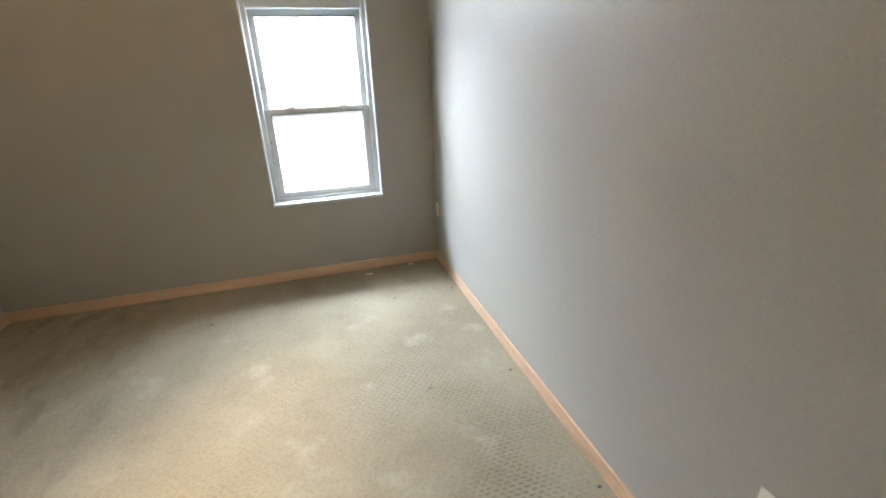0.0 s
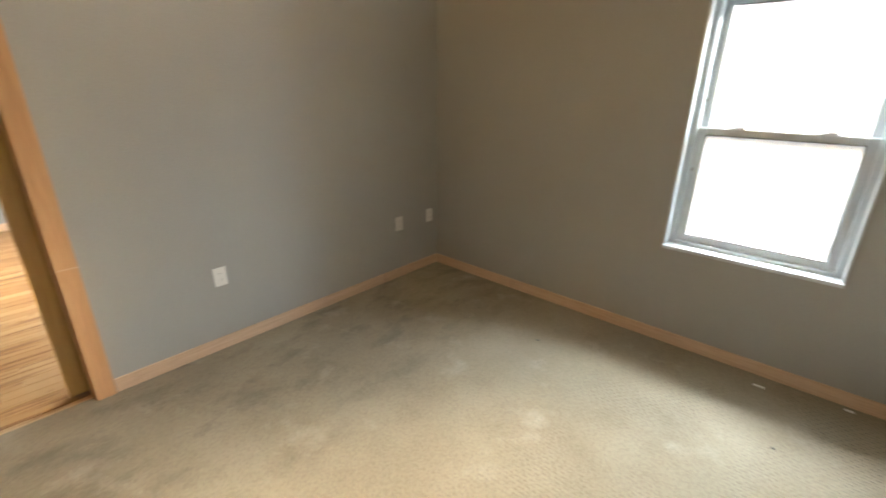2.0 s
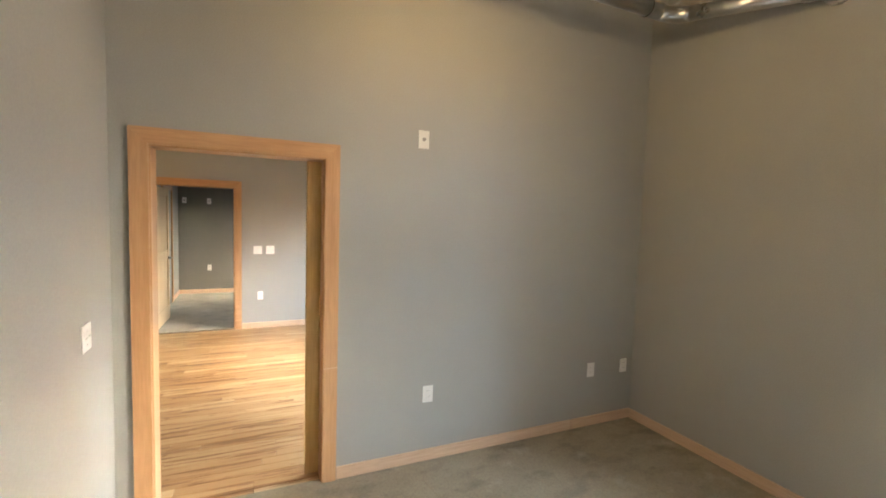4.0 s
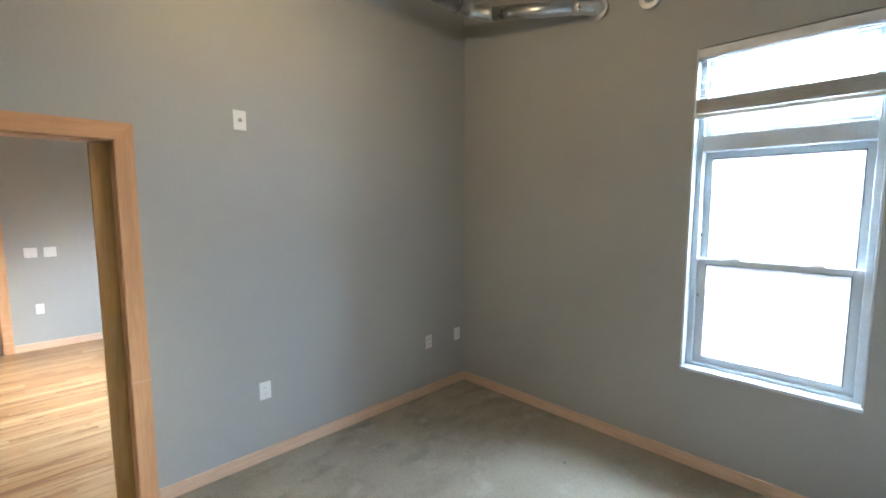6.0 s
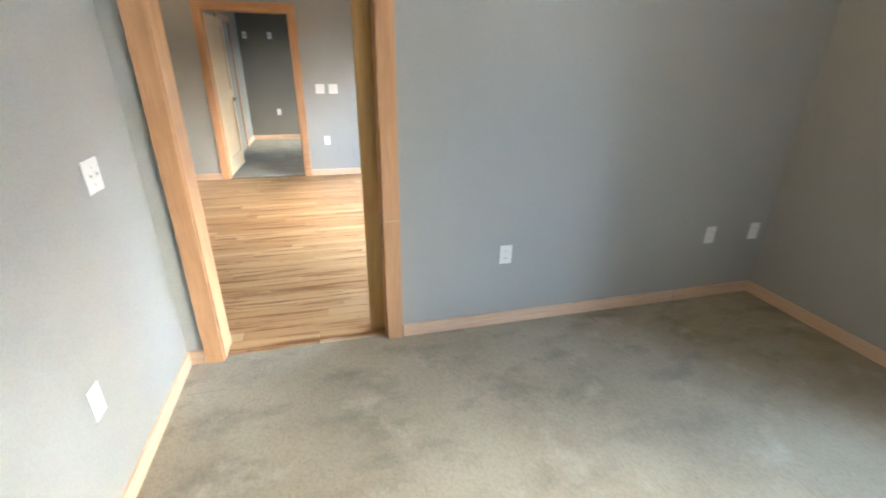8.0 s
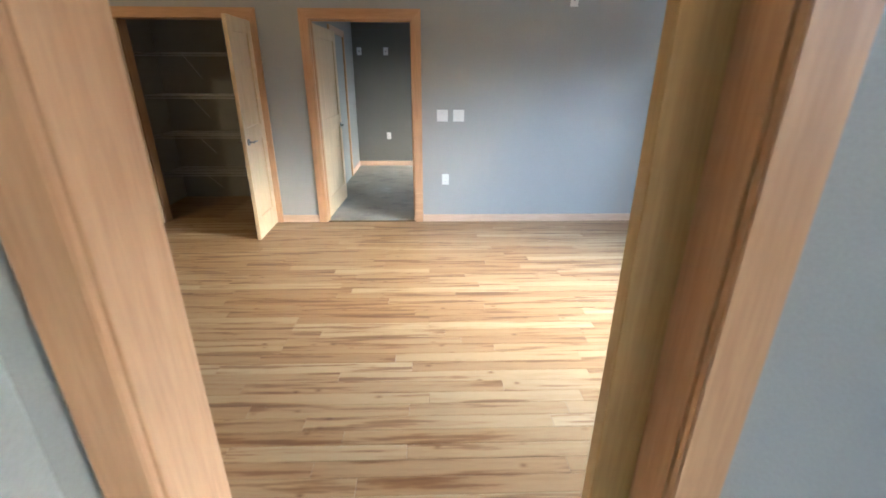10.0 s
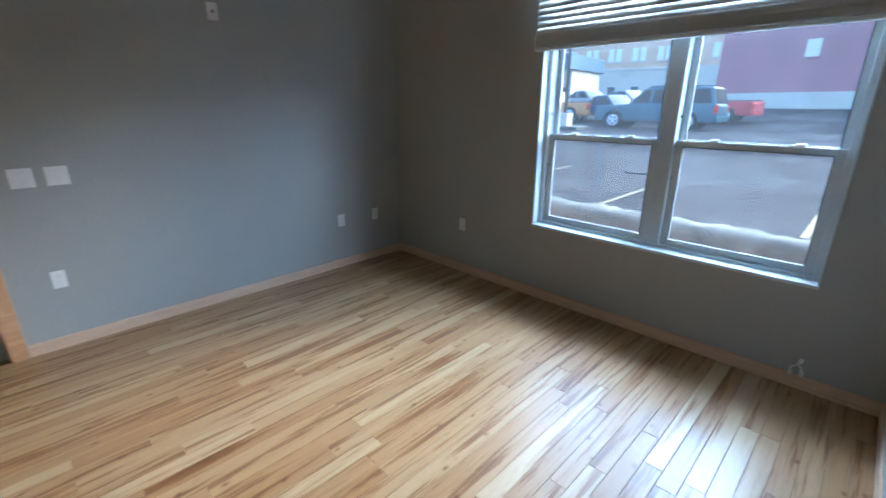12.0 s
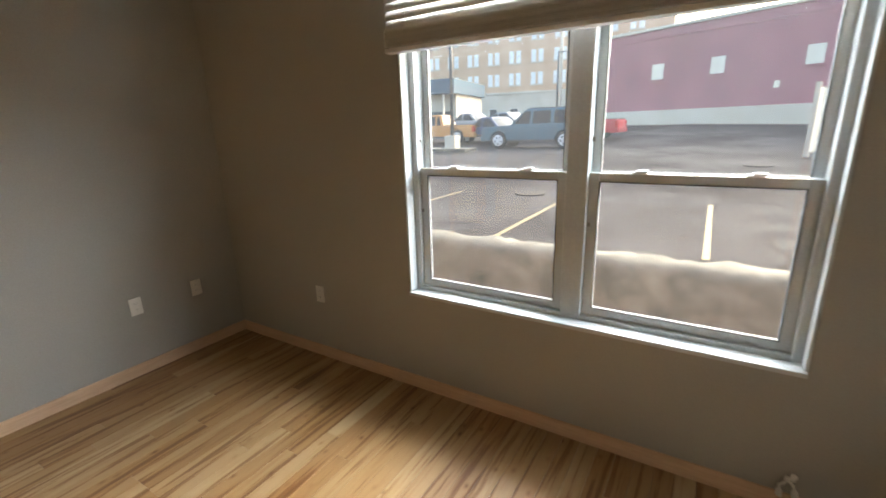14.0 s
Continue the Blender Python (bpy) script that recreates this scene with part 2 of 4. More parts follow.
def asphalt_mat():
    """Damp, patched and cracked asphalt."""
    m, nt, b = mat("wet_asphalt", 0.9, 0.0, 0.03)
    v = coords(nt)
    n1, n2, n3 = noise_tex(nt, v, 0.35, 5.0, 0.6), noise_tex(nt, v, 1.7, 5.0, 0.65), noise_tex(nt, v, 22.0, 3.0)
    col = ramp(nt, n1, [(0.35, (0.030, 0.028, 0.030)), (0.5, (0.054, 0.050, 0.052)), (0.66, (0.088, 0.083, 0.084))])
    col = mixed(nt, col, ramp(nt, n2, [(0.35, (0.55, 0.55, 0.56)), (0.5, (0.95, 0.95, 0.95)), (0.68, (1.0, 1.0, 1.0))]), 0.9, "MULTIPLY")
    vo = node(nt, "ShaderNodeTexVoronoi", Scale=0.55)
    vo.feature = "DISTANCE_TO_EDGE"
    bend = nt.nodes.new("ShaderNodeVectorMath")
    nt.links.new(v, bend.inputs[0])
    warp = node(nt, "ShaderNodeTexNoise", Scale=1.1, Detail=4.0)
    nt.links.new(v, warp.inputs["Vector"])
    nt.links.new(warp.outputs["Color"], bend.inputs[1])
    nt.links.new(bend.outputs[0], vo.inputs["Vector"])
    col = mixed(nt, col, ramp(nt, vo.outputs["Distance"], [(0.006, (0.3, 0.3, 0.3)), (0.02, (1.0, 1.0, 1.0))]), 0.8, "MULTIPLY")
    col = mixed(nt, col, ramp(nt, n3, [(0.3, (0.7, 0.7, 0.7)), (0.7, (1.0, 1.0, 1.0))]), 0.6, "MULTIPLY")
    nt.links.new(col, b.inputs["Base Color"])
    rr = node(nt, "ShaderNodeMapRange", To_Min=0.8, To_Max=1.0)
    nt.links.new(n2, rr.inputs[0])
    nt.links.new(rr.outputs[0], b.inputs["Roughness"])
    bump(nt, b, n3, 0.15, 0.004)
    return m


def lamp_glow(name, colour, strength):
    m, nt, b = mat(name, 0.4)
    b.inputs["Base Color"].default_value = (0.85, 0.83, 0.78, 1)
    b.inputs["Emission Color"].default_value = (*colour, 1)
    b.inputs["Emission Strength"].default_value = strength
    return m


M_WALL = two_scale("greige_wall_paint", (0.362, 0.354, 0.325), (0.392, 0.384, 0.354), 0.8, 130.0, 0.55, spec=0.35, bumpy=0.05, depth=0.0008)
# wall paint darkened: the unlit far room's shade is put into the colour
M_SHADEWALL = two_scale("shaded_wall_paint", (0.175, 0.17, 0.15), (0.20, 0.193, 0.172), 0.8, 130.0, 0.6, spec=0.3, bumpy=0.05, depth=0.0008)
M_CEIL = two_scale("concrete_ceiling_paint", (0.52, 0.475, 0.38), (0.60, 0.55, 0.445), 1.2, 45.0, 0.8, bumpy=0.3, depth=0.003)
M_TRIM = wood("maple_trim", (0.59, 0.355, 0.18), (0.49, 0.275, 0.13), 2, 0.4)
M_TRIM_X = wood("maple_trim_along_x", (0.68, 0.49, 0.335), (0.58, 0.40, 0.26), 0, 0.4)
M_TRIM_Y = wood("maple_trim_along_y", (0.68, 0.49, 0.335), (0.58, 0.40, 0.26), 1, 0.4)
M_HEAD_Y = wood("maple_head_along_y", (0.59, 0.355, 0.18), (0.49, 0.275, 0.13), 1, 0.4)
M_DOOR = wood("maple_door", (0.73, 0.565, 0.34), (0.65, 0.485, 0.275), 2, 0.35)
M_POCKET = wood("oak_pocket_door", (0.56, 0.385, 0.155), (0.46, 0.305, 0.115), 2, 0.45)
M_PLANK = plank_mat()
M_SUBFLOOR = two_scale("dark_floor_joint", (0.10, 0.06, 0.03), (0.14, 0.085, 0.045), 5, 60, 0.8)
M_CARPET = carpet_mat()
M_VINYL = two_scale("white_window_vinyl", (0.52, 0.56, 0.58), (0.58, 0.62, 0.64), 3, 90, 0.35, bumpy=0.04)
M_GASKET = two_scale("grey_rubber_gasket", (0.10, 0.105, 0.11), (0.14, 0.145, 0.15), 9, 90, 0.7)
M_PLASTIC = two_scale("white_plate_plastic", (0.78, 0.77, 0.72), (0.82, 0.81, 0.77), 8, 200, 0.35, bumpy=0.02)
M_SLOT = two_scale("dark_slot", (0.10, 0.095, 0.09), (0.14, 0.13, 0.12), 20, 300, 0.6)
M_STEEL = two_scale("galvanised_steel", (0.60, 0.61, 0.62), (0.70, 0.71, 0.72), 5, 60, 0.30, metal=1.0, bumpy=0.02, depth=0.0004)
M_NICKEL = two_scale("satin_nickel", (0.30, 0.29, 0.28), (0.38, 0.37, 0.36), 20, 300, 0.35, metal=1.0, bumpy=0.02)
M_BLIND = two_scale("white_blind_slat", (0.62, 0.62, 0.61), (0.70, 0.70, 0.68), 4, 120, 0.45, bumpy=0.05)
M_WIRE = two_scale("white_coated_wire", (0.72, 0.70, 0.66), (0.78, 0.76, 0.72), 20, 200, 0.4, bumpy=0.02)
M_GLASS = glass_mat("window_glass", 0.003, 0.007)
# thicker film: the bright view's white-out is put into the pane as haze
M_GLASS_HAZED = glass_mat("dusty_hazed_window_glass", 0.04, 0.07)
M_LAMP = lamp_glow("lamp_diffuser", WARM, 0.3)
M_ASPHALT = asphalt_mat()
M_IRON = two_scale("cast_iron", (0.03, 0.028, 0.026), (0.05, 0.045, 0.042), 6, 60, 0.9, spec=0.1)
M_CONCRETE = two_scale("weathered_concrete", (0.045, 0.042, 0.032), (0.15, 0.138, 0.112), 3.2, 26, 0.85, bumpy=0.5, depth=0.01)
M_YELLOW = two_scale("worn_yellow_paint", (0.06, 0.055, 0.045), (0.32, 0.225, 0.06), 9, 60, 0.7, bumpy=0.3, depth=0.003)
M_MAROON = two_scale("maroon_painted_brick", (0.25, 0.095, 0.115), (0.33, 0.13, 0.15), 0.4, 9, 0.75, bumpy=0.4, depth=0.01)
M_TANBRICK = two_scale("tan_brick", (0.50, 0.33, 0.21), (0.60, 0.42, 0.29), 0.3, 8, 0.8, bumpy=0.3, depth=0.01)
M_STONE = two_scale("pale_limestone", (0.44, 0.39, 0.31), (0.54, 0.49, 0.41), 0.4, 9, 0.8, bumpy=0.3, depth=0.01)
M_CLADDING = two_scale("dark_added_cladding", (0.12, 0.07, 0.055), (0.17, 0.10, 0.08), 0.6, 12, 0.85, bumpy=0.4, depth=0.01)
M_BOARD = two_scale("white_boarded_panel", (0.58, 0.53, 0.44), (0.68, 0.63, 0.54), 2, 30, 0.6)
M_DARKGLASS = two_scale("dark_window_glass", (0.05, 0.06, 0.07), (0.09, 0.10, 0.11), 2, 20, 0.08, spec=0.6, bumpy=0.0)
# the sky's reflection in these panes is painted as a pale base colour
M_SKYPAINTED = two_scale("sky_painted_glass", (0.62, 0.64, 0.66), (0.74, 0.75, 0.76), 0.3, 6, 0.15, spec=0.6, bumpy=0.0)
M_DARKMETAL = two_scale("dark_painted_metal", (0.04, 0.045, 0.05), (0.07, 0.075, 0.08), 3, 60, 0.45)
M_CARGLASS = two_scale("tinted_car_glass", (0.012, 0.014, 0.016), (0.02, 0.022, 0.025), 2, 20, 0.3, spec=0.15, bumpy=0.0)
M_AWNING = two_scale("slate_blue_canvas", (0.05, 0.09, 0.13), (0.07, 0.12, 0.16), 2, 40, 0.8)
M_TYRE = two_scale("black_rubber", (0.02, 0.02, 0.02), (0.035, 0.035, 0.035), 9, 90, 0.8)
M_HEADLIGHT = two_scale("headlight_lens", (0.6, 0.6, 0.6), (0.7, 0.7, 0.7), 9, 90, 0.15)
M_TAIL = two_scale("red_lens", (0.4, 0.02, 0.02), (0.5, 0.03, 0.03), 9, 90, 0.2)


def car_paint(name, c):
    return two_scale(name, c, tuple(min(1, k * 1.15) for k in c), 1.5, 200, 0.42, metal=0.0, spec=0.35, bumpy=0.0)


# ---- mesh helpers ----
def add_box(bm, x0, y0, z0, x1, y1, z1, bevel=0.0):
    vs = [bm.verts.new((x, y, z)) for x in (x0, x1) for y in (y0, y1) for z in (z0, z1)]
    fs = [(0, 1, 3, 2), (4, 6, 7, 5), (0, 4, 5, 1), (2, 3, 7, 6), (0, 2, 6, 4), (1, 5, 7, 3)]
    faces = [bm.faces.new([vs[i] for i in f]) for f in fs]
    if bevel:
        edges = list({e for f in faces for e in f.edges})
        bmesh.ops.bevel(bm, geom=edges, offset=bevel, segments=2, profile=0.5, affect="EDGES")


def add_tube(bm, points, radius, segments=16, caps=True):
    """A round tube along a line of points."""
    pts = [Vector(p) for p in points]
    rings = []
    side = None
    for i, p in enumerate(pts):
        d = ((pts[min(i + 1, len(pts) - 1)] - pts[max(i - 1, 0)])).normalized()
        if side is None:
            side = d.cross(Vector((0, 0, 1)) if abs(d.z) < 0.9 else Vector((1, 0, 0))).normalized()
        side = (side - d * side.dot(d)).normalized()
        up = d.cross(side)
        r = radius[i] if isinstance(radius, (list, tuple)) else radius
        rings.append([bm.verts.new(p + r * (math.cos(a) * side + math.sin(a) * up)) for a in [2 * math.pi * k / segments for k in range(segments)]])
    for a, b in zip(rings, rings[1:]):
        for k in range(segments):
            f = bm.faces.new((a[k], a[(k + 1) % segments], b[(k + 1) % segments], b[k]))
            f.smooth = True
    if caps:
        bm.faces.new(rings[0][::-1])
        bm.faces.new(rings[-1])


def finish(name, bm, material):
    bmesh.ops.recalc_face_normals(bm, faces=bm.faces)
    me = bpy.data.meshes.new(name)
    bm.to_mesh(me)
    bm.free()
    me.materials.append(material)
    return me


def part(name, bm, material, parent=None, label=""):
    ob = new(name, finish(name, bm, material))
    ob.parent = parent
    if label:
        tagged(ob, label)
    return ob


def box_part(name, dims, material, parent=None, bevel=0.0, label=""):
    bm = bmesh.new()
    add_box(bm, *dims, bevel)
    return part(name, bm, material, parent, label)


def tube_part(name, points, radius, material, parent=None, segments=16, label=""):
    bm = bmesh.new()
    add_tube(bm, points, radius, segments)
    return part(name, bm, material, parent, label)


def thing(name, label, category, m=None, group="", kind=""):
    ob = new(name)
    ob.empty_display_size = 0.1
    if m is not None:
        ob.matrix_world = m
    return tagged(ob, label, category, group, kind)


def wall(name, label, axis, lo, hi, u0, u1, z0, z1, holes, material):
    """A wall between lo and hi across, u0 to u1 along (axis 'x' or 'y'), with holes (u0, u1, z0, z1) through it."""
    us = sorted({u0, u1, *[h[0] for h in holes], *[h[1] for h in holes]})
    zs = sorted({z0, z1, *[h[2] for h in holes], *[h[3] for h in holes]})

    def solid(i, j):
        if i < 0 or j < 0 or i >= len(us) - 1 or j >= len(zs) - 1:
            return False
        u, z = (us[i] + us[i + 1]) / 2, (zs[j] + zs[j + 1]) / 2
        return not any(h[0] < u < h[1] and h[2] < z < h[3] for h in holes)

    bm = bmesh.new()

    def p(u, w, z):
        return bm.verts.new((u, w, z) if axis == "x" else (w, u, z))

    for i in range(len(us) - 1):
        for j in range(len(zs) - 1):
            if not solid(i, j):
                continue
            a, b, c, d = us[i], us[i + 1], zs[j], zs[j + 1]
            for w in (lo, hi):
                bm.faces.new((p(a, w, c), p(b, w, c), p(b, w, d), p(a, w, d)))
            if not solid(i - 1, j):
                bm.faces.new((p(a, lo, c), p(a, hi, c), p(a, hi, d), p(a, lo, d)))
            if not solid(i + 1, j):
                bm.faces.new((p(b, lo, c), p(b, hi, c), p(b, hi, d), p(b, lo, d)))
            if not solid(i, j - 1):
                bm.faces.new((p(a, lo, c), p(b, lo, c), p(b, hi, c), p(a, hi, c)))
            if not solid(i, j + 1):
                bm.faces.new((p(a, lo, d), p(b, lo, d), p(b, hi, d), p(a, hi, d)))
    bmesh.ops.remove_doubles(bm, verts=bm.verts, dist=0.0005)
    return tagged(part(name, bm, material), label, "wall", kind="structure")


# ---- plan ----
CEIL = 3.46
NY = 0.0            # inner face of the window wall
BE, BS = 3.25, -3.735   # bedroom's far side and its back
LE, LW, LS = -0.165, -4.16, -7.4   # living room
FW = -7.41          # second bedroom's far wall
FY = -4.36          # its side wall
W1 = (1.93, 2.80, 0.638, 2.65)
W2 = (-2.43, -0.56, 0.62, 2.65)
W3 = (-6.4, -5.5, 0.64, 2.65)
D1 = (-3.555, -2.665)
D2 = (-4.24, -3.262)
DH = 2.04
CL = (-6.04, -4.83)   # closet opening
DS = (1.64, 2.5)      # doorway behind the start

wall("wall_north", "painted grey-beige window wall of the apartment", "x", 0.0, 0.22, FW - 0.14, BE + 0.14, -0.25, 3.7, [W1, W2, W3], M_WALL)
wall("wall_bedroom_east", "smooth grey-beige painted bedroom wall", "y", BE, BE + 0.14, BS - 1.4, 0.0, -0.25, CEIL, [], M_WALL)
wall("wall_bedroom_south", "grey-beige painted wall with a doorway", "x", BS - 0.13, BS, 0.0, BE, -0.25, CEIL, [(DS[0] - 0.02, DS[1] + 0.02, -0.25, DH + 0.02)], M_WALL)
wall("wall_between_rooms", "grey-beige painted wall with a cased opening", "y", LE, 0.0, LS - 0.14, 0.0, -0.25, CEIL, [(D1[0] - 0.02, D1[1] + 0.02, -0.25, DH + 0.02)], M_WALL)
wall("wall_living_west", "grey-beige painted wall with closet and bedroom doors", "y", LW - 0.13, LW, LS - 0.14, 0.0, -0.25, CEIL,
     [(D2[0] - 0.02, D2[1] + 0.02, -0.25, DH + 0.02), (CL[0] - 0.02, CL[1] + 0.02, -0.25, DH + 0.02)], M_WALL)
wall("wall_living_south", "grey-beige painted end wall", "x", LS - 0.14, LS, LW, LE, -0.25, CEIL, [], M_WALL)
wall("wall_second_bedroom_west", "far bedroom wall with its shade painted in", "y", FW - 0.14, FW, FY - 0.1, 0.0, -0.25, CEIL, [], M_SHADEWALL)
wall("wall_second_bedroom_south", "grey-beige painted side wall of the far bedroom", "x", FY - 0.1, FY, FW, LW - 0.13, -0.25, CEIL, [], M_WALL)
wall("wall_closet_back", "painted closet back wall", "y", -5.42, -5.32, -6.5, FY - 0.1, -0.25, CEIL, [], M_WALL)
wall("wall_closet_side", "painted closet side wall", "x", -6.5, -6.4, -5.32, LW - 0.13, -0.25, CEIL, [], M_WALL)
wall("wall_hall_west", "painted hall wall", "y", 1.2, 1.3, BS - 1.4, BS - 0.13, -0.25, CEIL, [], M_WALL)
wall("wall_hall_south", "painted hall end wall", "x", BS - 1.5, BS - 1.4, 1.2, BE + 0.14, -0.25, CEIL, [], M_WALL)

# unseen dark sheet, added so the outer wall bounces less light onto the kerb
wall("wall_north_added_cladding", "unseen dark cladding added to cut light bounced outdoors", "x", 0.224, 0.30, -14.0, 10.0, -1.0, 4.6, [tuple(q + d for q, d in zip(h, (-0.03, 0.03, -0.03, 0.03))) for h in (W1, W2, W3)], M_CLADDING)

bm = bmesh.new()
add_box(bm, FW - 0.14, LS - 0.14, CEIL, BE + 0.14, 0.0, 3.7)
add_box(bm, 0.002, -1.06, CEIL - 0.03, BE - 0.002, -1.01, CEIL)
add_box(bm, 0.002, -2.28, CEIL - 0.03, BE - 0.002, -2.23, CEIL)
tagged(part("ceiling", bm, M_CEIL), "cream painted concrete plank ceiling with seams", "ceiling", kind="structure")

tagged(box_part("floor_bedroom", (-0.03, BS - 1.4, -0.25, BE, 0.0, 0.004), M_CARPET), "worn beige loop-pile carpet with pale stains", "carpet", kind="structure")
tagged(box_part("floor_second_bedroom", (FW, FY, -0.25, LW - 0.06, 0.0, 0.004), M_CARPET), "beige loop-pile carpet in the far bedroom", "carpet", kind="structure")


# ---- trim ----
def baseboard(axis, side, at, a, b, material):
    """A bevelled board along a wall; side is the way it faces."""
    h, t = 0.085, 0.012
    bm = bmesh.new()
    lo, hi = (at, at + t * side) if side > 0 else (at + t * side, at)
    if axis == "x":
        add_box(bm, a, lo, 0.001, b, hi, h, 0.003)
    else:
        add_box(bm, lo, a, 0.001, hi, b, h, 0.003)
    return tagged(part("baseboard", bm, material), "light maple baseboard along the wall", "baseboard", kind="structure")


def casing(name, label, axis, face, side, a, b, top=DH, w=0.088, t=0.02, foot=0.0):
    """Mitred flat door casing round an opening a to b."""
    e = thing(name, label, "door trim", kind="structure")
    lo, hi = (face, face + t * side) if side > 0 else (face + t * side, face)
    g = 0.006

    def prism(nm, pts, mt):
        bm = bmesh.new()
        r = []
        for q in (lo, hi):
            r.append([bm.verts.new((u, q, z) if axis == "x" else (q, u, z)) for u, z in pts])
        bm.faces.new(r[0])
        bm.faces.new(r[1])
        n = len(pts)
        for k in range(n):
            bm.faces.new((r[0][k], r[0][(k + 1) % n], r[1][(k + 1) % n], r[1][k]))
        bmesh.ops.bevel(bm, geom=list(bm.edges), offset=0.003, segments=2, affect="EDGES")
        part(nm, bm, mt, e)

    prism("side_casing", [(a - g, 0.001), (a - g - w, 0.001), (a - g - w, top + g + w), (a - g, top + g)], M_TRIM)
    prism("side_casing", [(b + g, 0.001), (b + g + w, 0.001), (b + g + w, top + g + w), (b + g, top + g)], M_TRIM)
    prism("head_casing", [(a - g, top + g), (a - g - w, top + g + w), (b + g + w, top + g + w), (b + g, top + g)], M_HEAD_Y if axis == "y" else M_TRIM_X)
    return e


def jamb(axis, lo, hi, a, b, top=DH, stop=True):
    """The lining of an opening, with its stop."""
    e = thing("door_jamb", "maple lining of a door opening", "door trim", kind="structure")
    t = 0.0195

    def bx(nm, u0, u1, z0, z1, p=lo, q=hi, mt=M_TRIM):
        d = (u0, p, z0, u1, q, z1) if axis == "x" else (p, u0, z0, q, u1, z1)
        box_part(nm, d, mt, e, 0.002)

    bx("side_jamb", a - t, a, 0.001, top)
    bx("side_jamb", b, b + t, 0.001, top)
    bx("head_jamb", a - t, b + t, top, top + t, mt=M_HEAD_Y if axis == "y" else M_TRIM_X)
    if stop:
        m = (lo + hi) / 2
        bx("door_stop", a, a + 0.011, 0.001, top - 0.011, m - 0.018, m + 0.018)
        bx("door_stop", b - 0.011, b, 0.001, top - 0.011, m - 0.018, m + 0.018)
        bx("door_stop", a, b, top - 0.011, top, m - 0.018, m + 0.018)
    return e


casing("door_casing_1", "wide maple casing round the bedroom opening", "y", 0.0, 1, *D1)
box_part("casing_joint", (0.0195, D1[1] + 0.005, 0.746, 0.0206, D1[1] + 0.095, 0.75), M_TRIM_Y, bpy.data.objects["door_casing_1"], 0.0, "pale joint line across the casing")
casing("door_casing_2", "wide maple casing round the bedroom opening", "y", LE, -1, *D1)
jamb("y", LE, 0.0, *D1, stop=False)
casing("door_casing_3", "maple casing round the far bedroom door", "y", LW, 1, *D2)
casing("door_casing_4", "maple casing round the far bedroom door", "y", LW - 0.13, -1, D2[0] + 0.0, D2[1], w=0.08)
box_part("casing_patch", (LW + 0.0205, D2[1] + 0.008, 0.002, LW + 0.0235, D2[1] + 0.092, 0.34), M_HEAD_Y, bpy.data.objects["door_casing_3"], 0.001, "paler repair piece at the foot")
jamb("y", LW - 0.13, LW, *D2)
casing("door_casing_5", "maple casing round the double closet doors", "y", LW, 1, *CL)
jamb("y", LW - 0.13, LW, *CL, stop=False)
casing("door_casing_6", "maple casing round the hall doorway", "x", BS, 1, *DS)
jamb("x", BS - 0.13, BS, *DS)
casing("door_casing_7", "maple casing on the far bedroom's side wall", "x", FY, 1, -6.50, -5.65)

C = 0.098
baseboard("x", -1, 0.0, 0.012, BE - 0.012, M_TRIM_X)
baseboard("y", -1, BE, BS, 0.0, M_TRIM_Y)
baseboard("y", 1, 0.0, D1[1] + C, -0.662, M_TRIM_Y)
baseboard("y", 1, 0.0, -0.655, 0.0, M_TRIM_Y)
baseboard("y", 1, 0.0, BS, D1[0] - C, M_TRIM_Y)
baseboard("x", 1, BS, 0.012, DS[0] - C, M_TRIM_X)
baseboard("x", 1, BS, DS[1] + C, BE - 0.012, M_TRIM_X)
baseboard("x", -1, 0.0, LW + 0.012, LE - 0.012, M_TRIM_X)
baseboard("y", 1, LW, D2[1] + C, 0.0, M_TRIM_Y)
baseboard("y", 1, LW, CL[1] + C, D2[0] - C, M_TRIM_Y)
baseboard("y", 1, LW, LS, CL[0] - C, M_TRIM_Y)
baseboard("y", -1, LE, D1[1] + C, 0.0, M_TRIM_Y)
baseboard("y", -1, LE, LS, D1[0] - C, M_TRIM_Y)
baseboard("y", 1, FW, FY, 0.0, M_TRIM_Y)
baseboard("x", 1, FY, FW + 0.012, -6.50 - C, M_TRIM_X)

# pocket door, slid almost fully into the wall
e = thing("pocket_door", "oak pocket door slid into its wall", "door")
box_part("leaf", (LE + 0.030, D1[1] - 0.085, 0.018, LE + 0.070, D1[1] + 0.0, 2.035), M_POCKET, e, 0.002)


